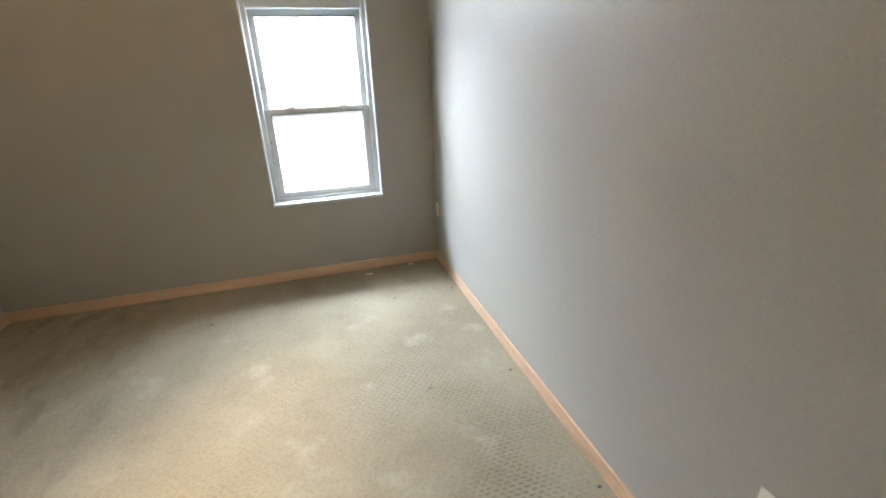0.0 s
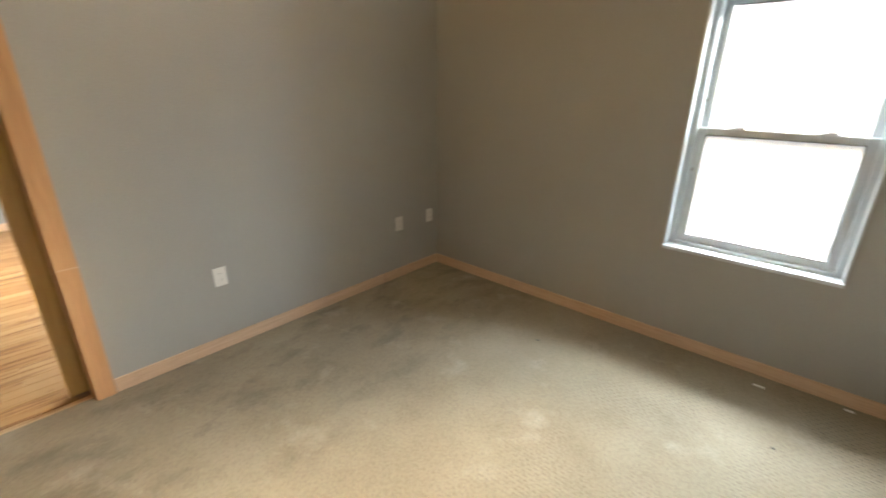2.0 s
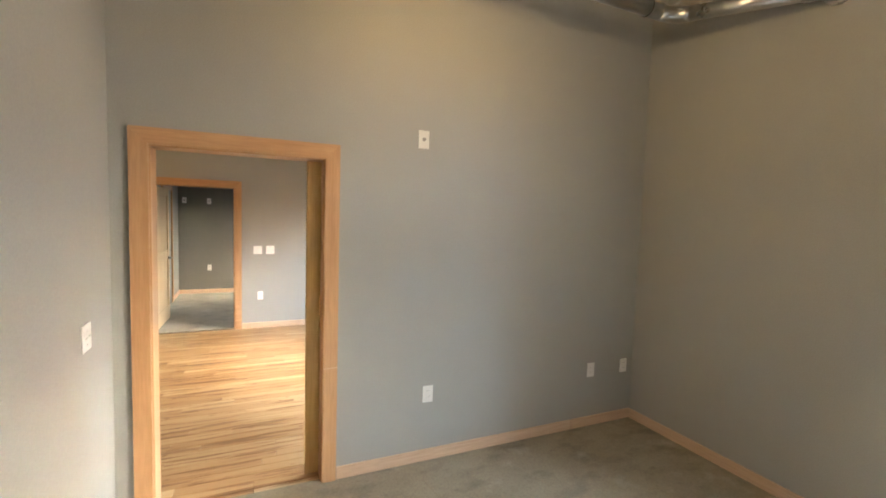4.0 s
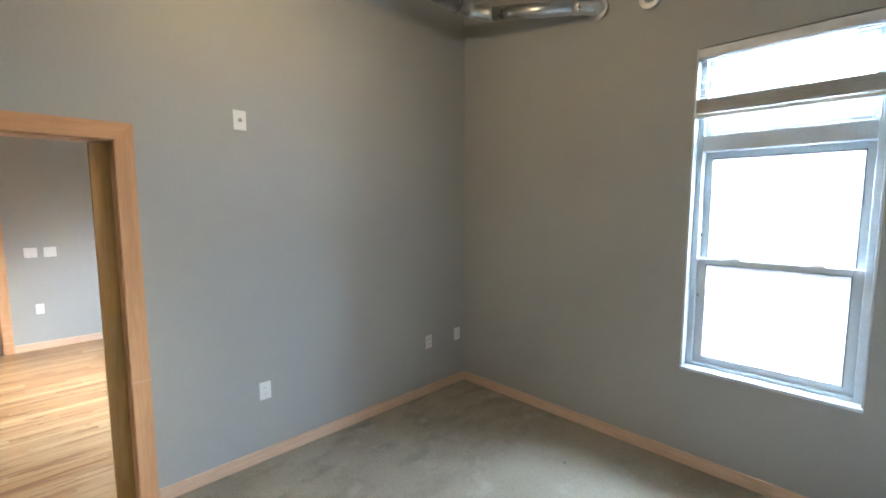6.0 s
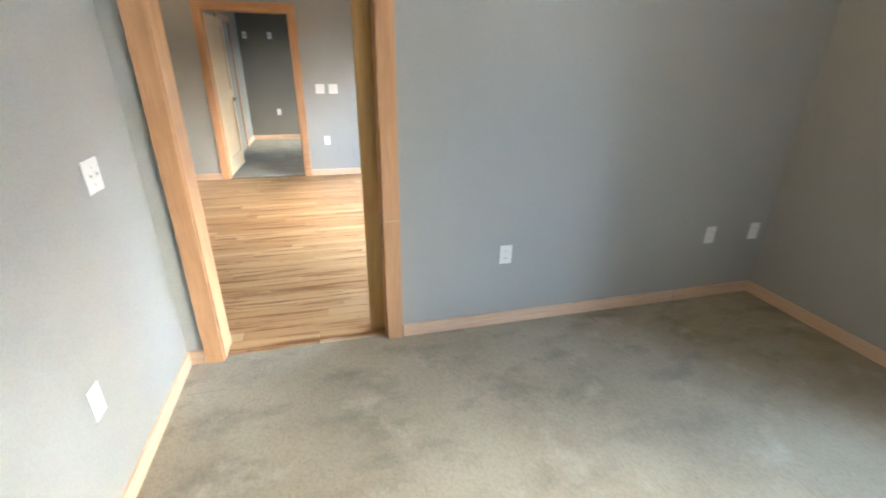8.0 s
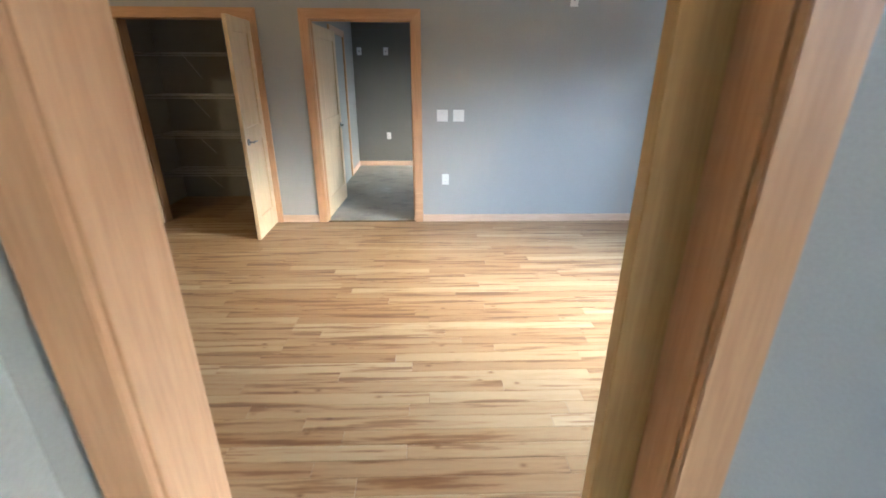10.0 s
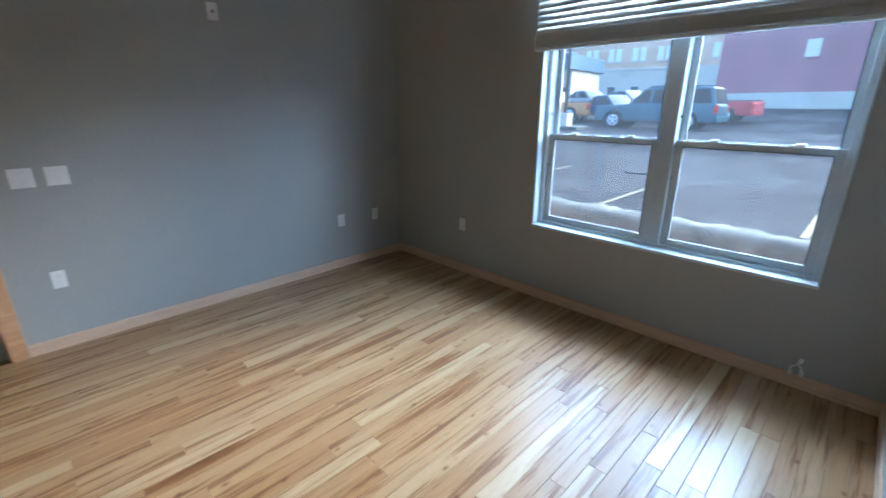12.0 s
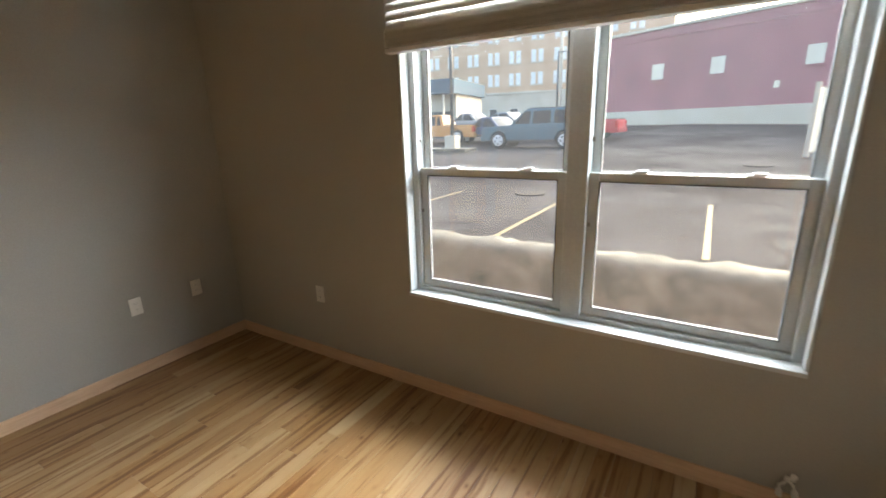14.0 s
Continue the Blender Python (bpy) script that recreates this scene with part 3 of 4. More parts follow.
# ---- doors ----
def door_leaf(name, label, width, m, lever_side=1, height=2.02, lever=True):
    """A two-panel maple door hinged on its local z axis, reaching along +x; its thickness is along y."""
    t = 0.036
    e = thing(name, label, "door", m)
    s, mid = 0.11, 0.95
    for nm, d in (("stile", (0, 0, 0.012, s, t, height)), ("stile", (width - s, 0, 0.012, width, t, height)),
                  ("rail", (s, 0.001, 0.012, width - s, t - 0.001, 0.22)), ("rail", (s, 0.001, mid, width - s, t - 0.001, mid + 0.14)),
                  ("rail", (s, 0.001, height - 0.12, width - s, t - 0.001, height))):
        box_part(nm, d, M_DOOR, e, 0.002)
    for z0, z1 in ((0.221, mid - 0.001), (mid + 0.141, height - 0.121)):
        box_part("panel", (s + 0.001, 0.01, z0, width - s - 0.001, t - 0.01, z1), M_DOOR, e)
    for z in (0.22, 1.02, 1.80):
        bm = bmesh.new()
        add_tube(bm, [(-0.006, t / 2 * (1 - lever_side) , z), (-0.006, t / 2 * (1 - lever_side), z + 0.1)], 0.007, 10)
        add_box(bm, -0.003, t * 0.1, z, -0.0005, t * 0.9, z + 0.1)
        part("hinge", bm, M_NICKEL, e, "nickel butt hinge")
    if lever:
        for sgn, y0 in ((-1, 0.0), (1, t)):
            bm = bmesh.new()
            x = width - 0.065
            add_tube(bm, [(x, y0, 0.96), (x, y0 + sgn * 0.008, 0.96)], 0.03, 18)
            add_tube(bm, [(x, y0 + sgn * 0.006, 0.96), (x, y0 + sgn * 0.045, 0.96)], 0.009, 10)
            add_tube(bm, [(x + 0.008, y0 + sgn * 0.045, 0.96), (x - 0.05, y0 + sgn * 0.048, 0.962), (x - 0.11, y0 + sgn * 0.045, 0.957)], [0.009, 0.008, 0.006], 10)
            part("lever_handle", bm, M_NICKEL, e, "nickel lever handle")
    return e


door_leaf("closet_door", "open maple closet door with two flat panels", 0.585, pose(LW + 0.012, CL[1] - 0.003, 0, 0, 0, 2.0), -1)
door_leaf("closet_door", "open maple closet door folded back past square", 0.585, pose(LW + 0.012, CL[0] - 0.032, 0, 0, 0, -22.0), 1)
door_leaf("bedroom_door", "open maple bedroom door with lever handle", 0.90, pose(LW - 0.135, D2[0] + 0.003, 0, 0, 0, 178.0), -1)


# ---- wire shelves in the closet ----
def wire_shelf(z):
    e = thing("wire_shelf", "white coated wire shelf in the closet", "shelf", group="closet shelves")
    x0, x1, y0, y1 = -5.315, -4.90, -6.395, -4.465
    for nm, x, zz, r in (("front_rod", x1, z, 0.0045), ("lip_rod", x1 + 0.004, z - 0.032, 0.0045), ("back_rod", x0 + 0.01, z, 0.004), ("middle_rod", (x0 + x1) / 2, z - 0.004, 0.004)):
        tube_part(nm, [(x, y0, zz), (x, y1, zz)], r, M_WIRE, e, 8)
    bm = bmesh.new()
    n = int((y1 - y0) / 0.026)
    for k in range(n):
        y = y0 + 0.013 + k * 0.026
        add_tube(bm, [(x0 + 0.005, y, z + 0.004), (x1, y, z + 0.004), (x1 + 0.004, y, z - 0.032)], 0.0016, 4, False)
    tagged(part("deck_wires", bm, M_WIRE, e), kind="stuff")
    for y in (y0 + 0.5, y1 - 0.5):
        tube_part("brace", [(x1 - 0.02, y, z - 0.004), (x0 + 0.004, y, z - 0.28)], 0.004, M_WIRE, e, 8)
    return e


for z in (0.40, 0.86, 1.315, 1.77):
    wire_shelf(z)


# ---- windows ----
def window(name, label, hole, units, transom, glass):
    """Vinyl double-hung units with a fixed light above, set back in the drywall opening."""
    x0, x1, z0, z1 = hole
    e = thing(name, label, "window", kind="structure")
    box_part("window_sill", (x0 + 0.001, -0.012, z0 + 0.0005, x1 - 0.001, 0.075, z0 + 0.022), M_VINYL, e, 0.003)
    for a, b in ((x0 + 0.0005, x0 + 0.012), (x1 - 0.012, x1 - 0.0005)):
        box_part("return_lining", (a, 0.002, z0 + 0.022, b, 0.075, z1 - 0.001), M_VINYL, e, 0.002)
    yb, yf = 0.19, 0.075
    z0 = z0 + 0.004
    f = 0.045
    box_part("frame_jamb", (x0, yf, z0, x0 + f, yb, z1), M_VINYL, e, 0.004)
    box_part("frame_jamb", (x1 - f, yf, z0, x1, yb, z1), M_VINYL, e, 0.004)
    box_part("frame_head", (x0 + f, yf, z1 - f, x1 - f, yb, z1), M_VINYL, e, 0.004)
    box_part("frame_base", (x0 + f, yf, z0, x1 - f, yb, z0 + 0.04), M_VINYL, e, 0.004)
    box_part("transom_bar", (x0 + f, yf, transom - 0.05, x1 - f, yb, transom + 0.05), M_VINYL, e, 0.004)
    span = (x1 - x0 - 2 * f - (units - 1) * 0.10) / units
    for k in range(units):
        a = x0 + f + k * (span + 0.10)
        b = a + span
        if k:
            box_part("mullion", (a - 0.10, yf - 0.004, z0 + 0.04, a, yb, transom - 0.05), M_VINYL, e, 0.004)
            box_part("mullion", (a - 0.10, yf - 0.004, transom + 0.05, a, yb, z1 - f), M_VINYL, e, 0.004)
        rail = 1.345
        for nm, y0, y1, s0, s1, st in (("upper_sash", 0.152, 0.172, rail - 0.02, transom - 0.05, 0.035), ("lower_sash", 0.102, 0.122, z0 + 0.04, rail + 0.02, 0.045)):
            bm = bmesh.new()
            add_box(bm, a, y0, s0, a + st, y1, s1, 0.003)
            add_box(bm, b - st, y0, s0, b, y1, s1, 0.003)
            add_box(bm, a + st, y0, s0, b - st, y1, s0 + 0.038, 0.003)
            add_box(bm, a + st, y0, s1 - 0.038, b - st, y1, s1, 0.003)
            sash = part(nm, bm, M_VINYL, e)
            bm = bmesh.new()
            for g0, g1, w0, w1 in ((a + st, a + st + 0.005, s0 + 0.038, s1 - 0.038), (b - st - 0.005, b - st, s0 + 0.038, s1 - 0.038), (a + st + 0.005, b - st - 0.005, s0 + 0.038, s0 + 0.043), (a + st + 0.005, b - st - 0.005, s1 - 0.043, s1 - 0.038)):
                add_box(bm, g0, y0 - 0.001, w0, g1, y1 + 0.001, w1)
            part("gasket", bm, M_GASKET, sash, "dark grey glazing gasket")
            pane = box_part("pane", (a + st - 0.004, (y0 + y1) / 2 - 0.002, s0 + 0.034, b - st + 0.004, (y0 + y1) / 2 + 0.002, s1 - 0.034), glass, sash)
            pane.visible_shadow = False
            if nm == "lower_sash":
                for q in (0.25, 0.75):
                    x = a + q * span
                    bm = bmesh.new()
                    add_box(bm, x - 0.03, y0 + 0.002, s1, x + 0.03, y0 + 0.03, s1 + 0.007, 0.002)
                    add_box(bm, x - 0.012, y0 - 0.006, s1 + 0.007, x + 0.035, y0 + 0.02, s1 + 0.016, 0.003)
                    part("sash_lock", bm, M_VINYL, sash, "white cam lock")
        for z in (rail + 0.16, rail - 0.23):
            box_part("vent_latch", (a + 0.008, 0.088, z, a + 0.020, 0.094, z + 0.02), M_NICKEL, e)
        bm = bmesh.new()
        for q0, q1, w0, w1 in ((a, a + 0.03, transom + 0.05, z1 - f), (b - 0.03, b, transom + 0.05, z1 - f), (a + 0.03, b - 0.03, transom + 0.05, transom + 0.08), (a + 0.03, b - 0.03, z1 - f - 0.03, z1 - f)):
            add_box(bm, q0, 0.12, w0, q1, 0.16, w1, 0.003)
        light = part("transom_light", bm, M_VINYL, e)
        pane = box_part("pane", (a + 0.026, 0.138, transom + 0.076, b - 0.026, 0.142, z1 - f - 0.026), glass, light)
        pane.visible_shadow = False
    return e


window("window_1", "white vinyl double-hung bedroom window with transom", W1, 1, 2.085, M_GLASS_HAZED)
window("window_2", "wide white vinyl double-hung window pair", W2, 2, 2.085, M_GLASS)
window("window_3", "white vinyl double-hung window of the far bedroom", W3, 1, 2.085, M_GLASS)


def blind(label, x0, x1, top, bottom, y, tilt):
    """A part-raised slat blind: headrail, hanging slats, a packed stack and its bottom rail."""
    e = thing("window_blind", label, "blind")
    w = 0.05
    box_part("headrail", (x0, y - 0.03, top - 0.055, x1, y + 0.022, top), M_BLIND, e, 0.004)
    bm = bmesh.new()
    prof = [(-w / 2 + w * k / 6, 0.006 * (1 - (k / 3 - 1) ** 2)) for k in range(7)]
    prof += [(y1, z1 - 0.0022) for y1, z1 in prof[::-1]]
    ends = [[bm.verts.new((x, y1, z1)) for y1, z1 in prof] for x in (x0 + 0.004, x1 - 0.004)]
    bm.faces.new(ends[0])
    bm.faces.new(ends[1][::-1])
    for k in range(14):
        bm.faces.new((ends[0][k], ends[1][k], ends[1][(k + 1) % 14], ends[0][(k + 1) % 14]))
    bmesh.ops.recalc_face_normals(bm, faces=list(bm.faces))
    me = finish("slat", bm, M_BLIND)
    stack = bottom + 0.115
    z, k = stack + 0.02, 0
    while z < top - 0.07:
        s = new("slat", me)
        s.parent = e
        s.matrix_basis = pose(0, y, z, tilt + 4 * math.sin(k * 2.1))
        z += 0.041
        k += 1
    for k in range(22):
        s = new("slat", me)
        s.parent = e
        s.matrix_basis = pose(0.0015 * math.sin(k * 1.7), y + 0.002 * math.sin(k * 2.9), bottom + 0.028 + k * 0.004, 2 * math.sin(k))
    box_part("bottom_rail", (x0 + 0.003, y - 0.026, bottom, x1 - 0.003, y + 0.026, bottom + 0.022), M_BLIND, e, 0.004)
    n = 3 if x1 - x0 > 1.2 else 2
    for k in range(n):
        x = x0 + 0.14 + k * (x1 - x0 - 0.28) / (n - 1)
        for dy in (-0.028, 0.028):
            tube_part("ladder_cord", [(x, y + dy, bottom + 0.02), (x, y + dy, top - 0.05)], 0.0012, M_BLIND, e, 5)
    return e


blind("white slatted blind, mostly raised, in the bedroom window", W1[0] + 0.006, W1[1] - 0.006, 2.646, 2.235, 0.036, 12.0)
blind("wide white slatted blind drawn down over the transom", W2[0] - 0.04, W2[1] + 0.04, 2.72, 1.955, -0.034, 64.0)


# ---- wall plates ----
def plate(name, label, category, m, w=0.075, h=0.118, kind="outlet"):
    """A plate whose face looks along local +y, centred at its origin."""
    e = thing(name, label, category, m)
    box_part("cover", (-w / 2, 0.0005, -h / 2, w / 2, 0.0065, h / 2), M_PLASTIC, e, 0.002)
    if kind == "outlet":
        for z in (-0.021, 0.021):
            bm = bmesh.new()
            add_box(bm, -0.016, 0.0066, z - 0.013, 0.016, 0.0085, z + 0.013, 0.001)
            f = part("socket_face", bm, M_PLASTIC, e)
            bm = bmesh.new()
            add_box(bm, -0.008, 0.0086, z - 0.003, -0.006, 0.0089, z + 0.007)
            add_box(bm, 0.006, 0.0086, z - 0.003, 0.008, 0.0089, z + 0.006)
            part("slots", bm, M_SLOT, f)
    elif kind == "switch":
        n = max(1, round(w / 0.058) - 0)
        for k in range(n):
            x = (k - (n - 1) / 2) * 0.046
            bm = bmesh.new()
            add_box(bm, x - 0.005, 0.0066, -0.012, x + 0.005, 0.0078, 0.012)
            add_box(bm, x - 0.004, 0.0079, -0.001, x + 0.004, 0.017, 0.008, 0.001)
            part("toggle", bm, M_PLASTIC, e)
        for z in (-0.03, 0.03):
            tube_part("screw", [(0, 0.0064, z), (0, 0.0075, z)], 0.003, M_NICKEL, e, 8)
    elif kind == "round":
        tube_part("jack", [(0, 0.006, 0), (0, 0.014, 0)], 0.012, M_NICKEL, e, 14)
    return e


def on_west_wall(x, y, z, **k):   # looks east
    return plate(m=pose(x, y, z, 0, 0, -90), **k)


OUT = dict(name="wall_outlet", label="white duplex outlet on the painted wall", category="outlet")
SW = dict(name="light_switch", label="white toggle switch plate on the painted wall", category="switch")
DISC = dict(name="wall_plate", label="white blank plate with a grey sensor disc", category="wall plate")
for y in (-1.94, -0.468, -0.102):
    on_west_wall(0.0, y, 0.482, **OUT)
on_west_wall(0.0, -2.022, 2.225, kind="round", **DISC)
on_west_wall(LW, -1.69, 2.225, kind="round", **DISC)
for y in (-2.919, -0.751, -0.341):
    on_west_wall(LW, y, 0.485, **OUT)
for y in (-2.955, -2.785):
    on_west_wall(LW, y, 1.157, w=0.115, h=0.118, kind="switch", **SW)
for y, z in ((-4.25, 1.9), (-3.81, 1.9)):
    on_west_wall(FW, y, z, kind="round", **DISC)
on_west_wall(FW, -3.81, 0.53, **OUT)
plate(m=pose(-3.207, 0.0, 0.484, 0, 0, 180), **OUT)
plate(m=pose(0.404, BS, 1.141), w=0.115, h=0.118, kind="switch", **SW)
plate(m=pose(0.814, BS, 0.473), **OUT)
plate(m=pose(BE, -0.06, 0.485, 0, 0, 90), **OUT)
plate(m=pose(BE, -3.048, 0.528, 0, 0, 90), **OUT)
plate(m=pose(LE, -0.39, 0.485, 0, 0, 90), **OUT)
plate(m=pose(LE, -0.44, 1.92, 0, 0, 90), kind="switch", **SW)

# loose coaxial stub below the living room window
e = thing("cable_stub", "white cable stub with connectors at the wall", "cable")
tube_part("cable", [(-0.556, -0.001, 0.155), (-0.56, -0.025, 0.155), (-0.58, -0.035, 0.14), (-0.578, -0.035, 0.115)], 0.006, M_PLASTIC, e, 8)
tube_part("cable", [(-0.552, -0.001, 0.15), (-0.535, -0.03, 0.148), (-0.528, -0.035, 0.125)], 0.006, M_PLASTIC, e, 8)
tube_part("cable", [(-0.554, -0.001, 0.16), (-0.55, -0.03, 0.17), (-0.545, -0.04, 0.185)], 0.006, M_PLASTIC, e, 8)
tube_part("connector", [(-0.578, -0.035, 0.118), (-0.576, -0.035, 0.09)], 0.011, M_PLASTIC, e, 10)
tube_part("connector", [(-0.528, -0.035, 0.128), (-0.524, -0.035, 0.1)], 0.011, M_PLASTIC, e, 10)
tube_part("connector", [(-0.545, -0.04, 0.183), (-0.54, -0.045, 0.205)], 0.011, M_PLASTIC, e, 10)


# ---- ducts under the bedroom ceiling ----
def arc(a, corner, b, n=6):
    a, c, b = Vector(a), Vector(corner), Vector(b)
    return [(1 - t) ** 2 * a + 2 * t * (1 - t) * c + t * t * b for t in [k / n for k in range(n + 1)]]


DX, DZ, DR = 0.46, 3.19, 0.05
e = thing("vent_duct", "round galvanised vent duct hung along the wall", "duct")
tube_part("long_run", [(DX, BS + 0.002, DZ + 0.03), (DX, -0.46, DZ)], DR, M_STEEL, e, 24)
tube_part("elbow", arc((DX, -0.46, DZ), (DX, -0.33, DZ - 0.005), (DX + 0.12, -0.30, DZ - 0.02)), DR + 0.002, M_STEEL, e, 24)
tube_part("short_run", [(DX + 0.12, -0.30, DZ - 0.02), (1.17, -0.135, 3.085)], DR, M_STEEL, e, 24)
tube_part("wall_elbow", arc((1.17, -0.135, 3.085), (1.285, -0.11, 3.075), (1.29, -0.001, 3.075)), DR + 0.004, M_STEEL, e, 24)
tube_part("wall_collar", [(1.29, -0.03, 3.07), (1.29, -0.001, 3.07)], 0.072, M_STEEL, e, 24)
for q in (0.15, 0.5, 0.85):
    p = arc((1.17, -0.135, 3.085), (1.285, -0.11, 3.075), (1.29, -0.001, 3.075), 20)
    k = int(q * 20)
    tube_part("elbow_seam", [p[k], p[k] + (p[k + 1] - p[k]) * 0.6], DR + 0.008, M_STEEL, e, 24)
for y in (-0.46, -1.32, -2.2, -3.05):
    tube_part("joint_band", [(DX, y - 0.014, DZ + 0.009 * -y), (DX, y + 0.014, DZ + 0.009 * -y)], DR + 0.004, M_STEEL, e, 24)
e = thing("vent_duct", "round galvanised vent duct leaving the window wall", "duct")
tube_part("wall_collar", [(1.645, -0.03, 3.035), (1.645, -0.001, 3.035)], 0.068, M_STEEL, e, 24)
tube_part("wall_elbow", arc((1.645, -0.001, 3.04), (1.645, -0.125, 3.05), (1.75, -0.13, 3.10)), 0.047, M_STEEL, e, 24)
tube_part("long_run", [(1.75, -0.13, 3.10), (BE - 0.002, -0.13, 3.33)], 0.044, M_STEEL, e, 24)
for y in (-0.583, -1.698, -2.81):
    e = thing("duct_hanger", "threaded rod and strap holding the duct", "hanger", group="duct hangers")
    tube_part("ceiling_flange", [(DX, y, CEIL - 0.001), (DX, y, CEIL - 0.012)], 0.022, M_DARKMETAL, e, 14)
    tube_part("rod", [(DX, y, CEIL - 0.005), (DX, y, DZ + 0.09)], 0.004, M_DARKMETAL, e, 8)
    bm = bmesh.new()
    add_box(bm, DX - 0.014, y - 0.012, DZ + 0.072, DX + 0.014, y + 0.012, DZ + 0.10, 0.003)
    part("clamp", bm, M_DARKMETAL, e)
    ring = [(DX + (DR + 0.006) * math.cos(a), y, DZ + 0.009 * -y + (DR + 0.006) * math.sin(a)) for a in [2 * math.pi * k / 20 for k in range(21)]]
    tube_part("strap", ring, 0.004, M_DARKMETAL, e, 6)


def ceiling_light(label, x, y):
    e = thing("ceiling_light", label, "lamp")
    tube_part("base", [(x, y, CEIL - 0.001), (x, y, CEIL - 0.03)], 0.17, M_NICKEL, e, 28)
    bm = bmesh.new()
    add_tube(bm, [(x, y, CEIL - 0.03), (x, y, CEIL - 0.06), (x, y, CEIL - 0.09), (x, y, CEIL - 0.105)], [0.16, 0.155, 0.115, 0.03], 28)
    part("diffuser", bm, M_LAMP, e)
    return e


ceiling_light("flush round ceiling light with a warm glow", 1.15, -2.05)
ceiling_light("flush round ceiling light with a warm glow", -1.9, -6.5)

# ---- outdoors ----
def ground_z(y):
    """The lot climbs gently away from the building."""
    return 0.1 + 0.32 * min(1.0, max(0.0, (y - 7.0) / 10.0)) + 0.85 * min(1.0, max(0.0, (y - 21.0) / 13.0))


G = 0.42   # level of the lot's far part
bm = bmesh.new()
ys = [2.95, 4, 5, 6, 7, 8, 9, 10, 12, 14, 16, 17, 21, 24, 27, 30, 34, 60, 150, 500, 2500]
xs = [-1500, -300, -80, -40, -20, -10, -5, 0, 5, 10, 20, 40, 80, 300, 1500]
grid = [[bm.verts.new((x, y, ground_z(y) + (0.012 * noise.noise((x * 0.4, y * 0.4, 0)) if 3 < y < 30 else 0))) for x in xs] for y in ys]
for r0, r1 in zip(grid, grid[1:]):
    for k in range(len(xs) - 1):
        bm.faces.new((r0[k], r0[k + 1], r1[k + 1], r1[k]))
tagged(part("ground", bm, M_ASPHALT), "wet grey asphalt parking lot", "parking lot", kind="structure")
tagged(box_part("ground_area_well", (-60, 0.22, -1.2, 60, 2.78, -0.72), M_CONCRETE), "concrete strip below the window", "ground", kind="structure")
bm = bmesh.new()
n = 380
for i in range(n):
    x0, x1 = -15 + i * 0.08, -15 + (i + 1) * 0.08

    def wob(x, c, amp):
        return amp * noise.noise((x * 2.3, c, 0)) + amp * 0.8 * noise.noise((x * 8, c + 4, 0)) + amp * 0.5 * noise.noise((x * 19, c + 9, 0))

    prof = []
    for x in (x0, x1):
        prof.append([bm.verts.new(p) for p in ((x, 2.74, -0.8), (x, 2.74 + wob(x, 0, 0.03), -0.2), (x, 2.72 + wob(x, 1, 0.05), 0.06 + wob(x, 2, 0.04)),
                                               (x, 2.80 + wob(x, 3, 0.05), 0.15 + wob(x, 4, 0.03)), (x, 3.12 + wob(x, 5, 0.08), 0.165 + wob(x, 6, 0.03)), (x, 3.3, 0.05))])
    for k in range(5):
        f = bm.faces.new((prof[0][k], prof[1][k], prof[1][k + 1], prof[0][k + 1]))
        f.smooth = True
bmesh.ops.remove_doubles(bm, verts=bm.verts, dist=0.0005)
tagged(part("retaining_kerb", bm, M_CONCRETE), "rough weathered concrete retaining kerb", "kerb", kind="structure")


def stripe(x0, y0, x1, y1, w=0.075):
    d = Vector((x1 - x0, y1 - y0, 0))
    s = d.normalized().cross(Vector((0, 0, 1))) * w / 2
    bm = bmesh.new()
    n = 24
    rows = []
    for k in range(n + 1):
        p = Vector((x0, y0, 0.0)) + d * k / n
        p.z = ground_z(p.y) + 0.02
        j = 0.012 * noise.noise((k * 1.3, x0, 0))
        rows.append((bm.verts.new(p + s * (1 + j * 10)), bm.verts.new(p - s * (1 - j * 6))))
    for a, b in zip(rows, rows[1:]):
        bm.faces.new((a[0], a[1], b[1], b[0]))
    return tagged(part("parking_line", bm, M_YELLOW), "worn yellow parking stall line on asphalt", "road marking", kind="structure")


for k in range(-4, 4):
    stripe(-0.915 + k * 2.5, 3.34, -0.925 + k * 2.5, 7.0)


for x, y, r in ((-4.35, 7.2, 0.33), (0.1, 13.0, 0.35)):
    bm = bmesh.new()
    z = ground_z(y)
    add_tube(bm, [(x, y, z - 0.02), (x, y, z + 0.018), (x, y, z + 0.022)], [r, r, r * 0.93], 24)
    tagged(part("manhole_cover", bm, M_IRON), "dark iron manhole cover in the asphalt", "manhole cover")
bm = bmesh.new()
add_box(bm, -22.0, 16.2, G - 0.05, -10.9, 17.4, G + 0.14, 0.03)
tagged(part("kerb_island", bm, M_CONCRETE), "pale concrete kerbed island in the lot", "kerb", kind="structure")


def building(name, label, p0, p1, z0, z1, depth, material):
    """A block whose front runs from p0 to p1; returns the empty with local x along the front and y into the block."""
    d = Vector((p1[0] - p0[0], p1[1] - p0[1], 0))
    e = thing(name, label, "building", pose(p0[0], p0[1], 0, 0, 0, math.degrees(math.atan2(d.y, d.x))))
    box_part("wall", (0, 0, z0, d.length, depth, z1), material, e)
    return e, d.length


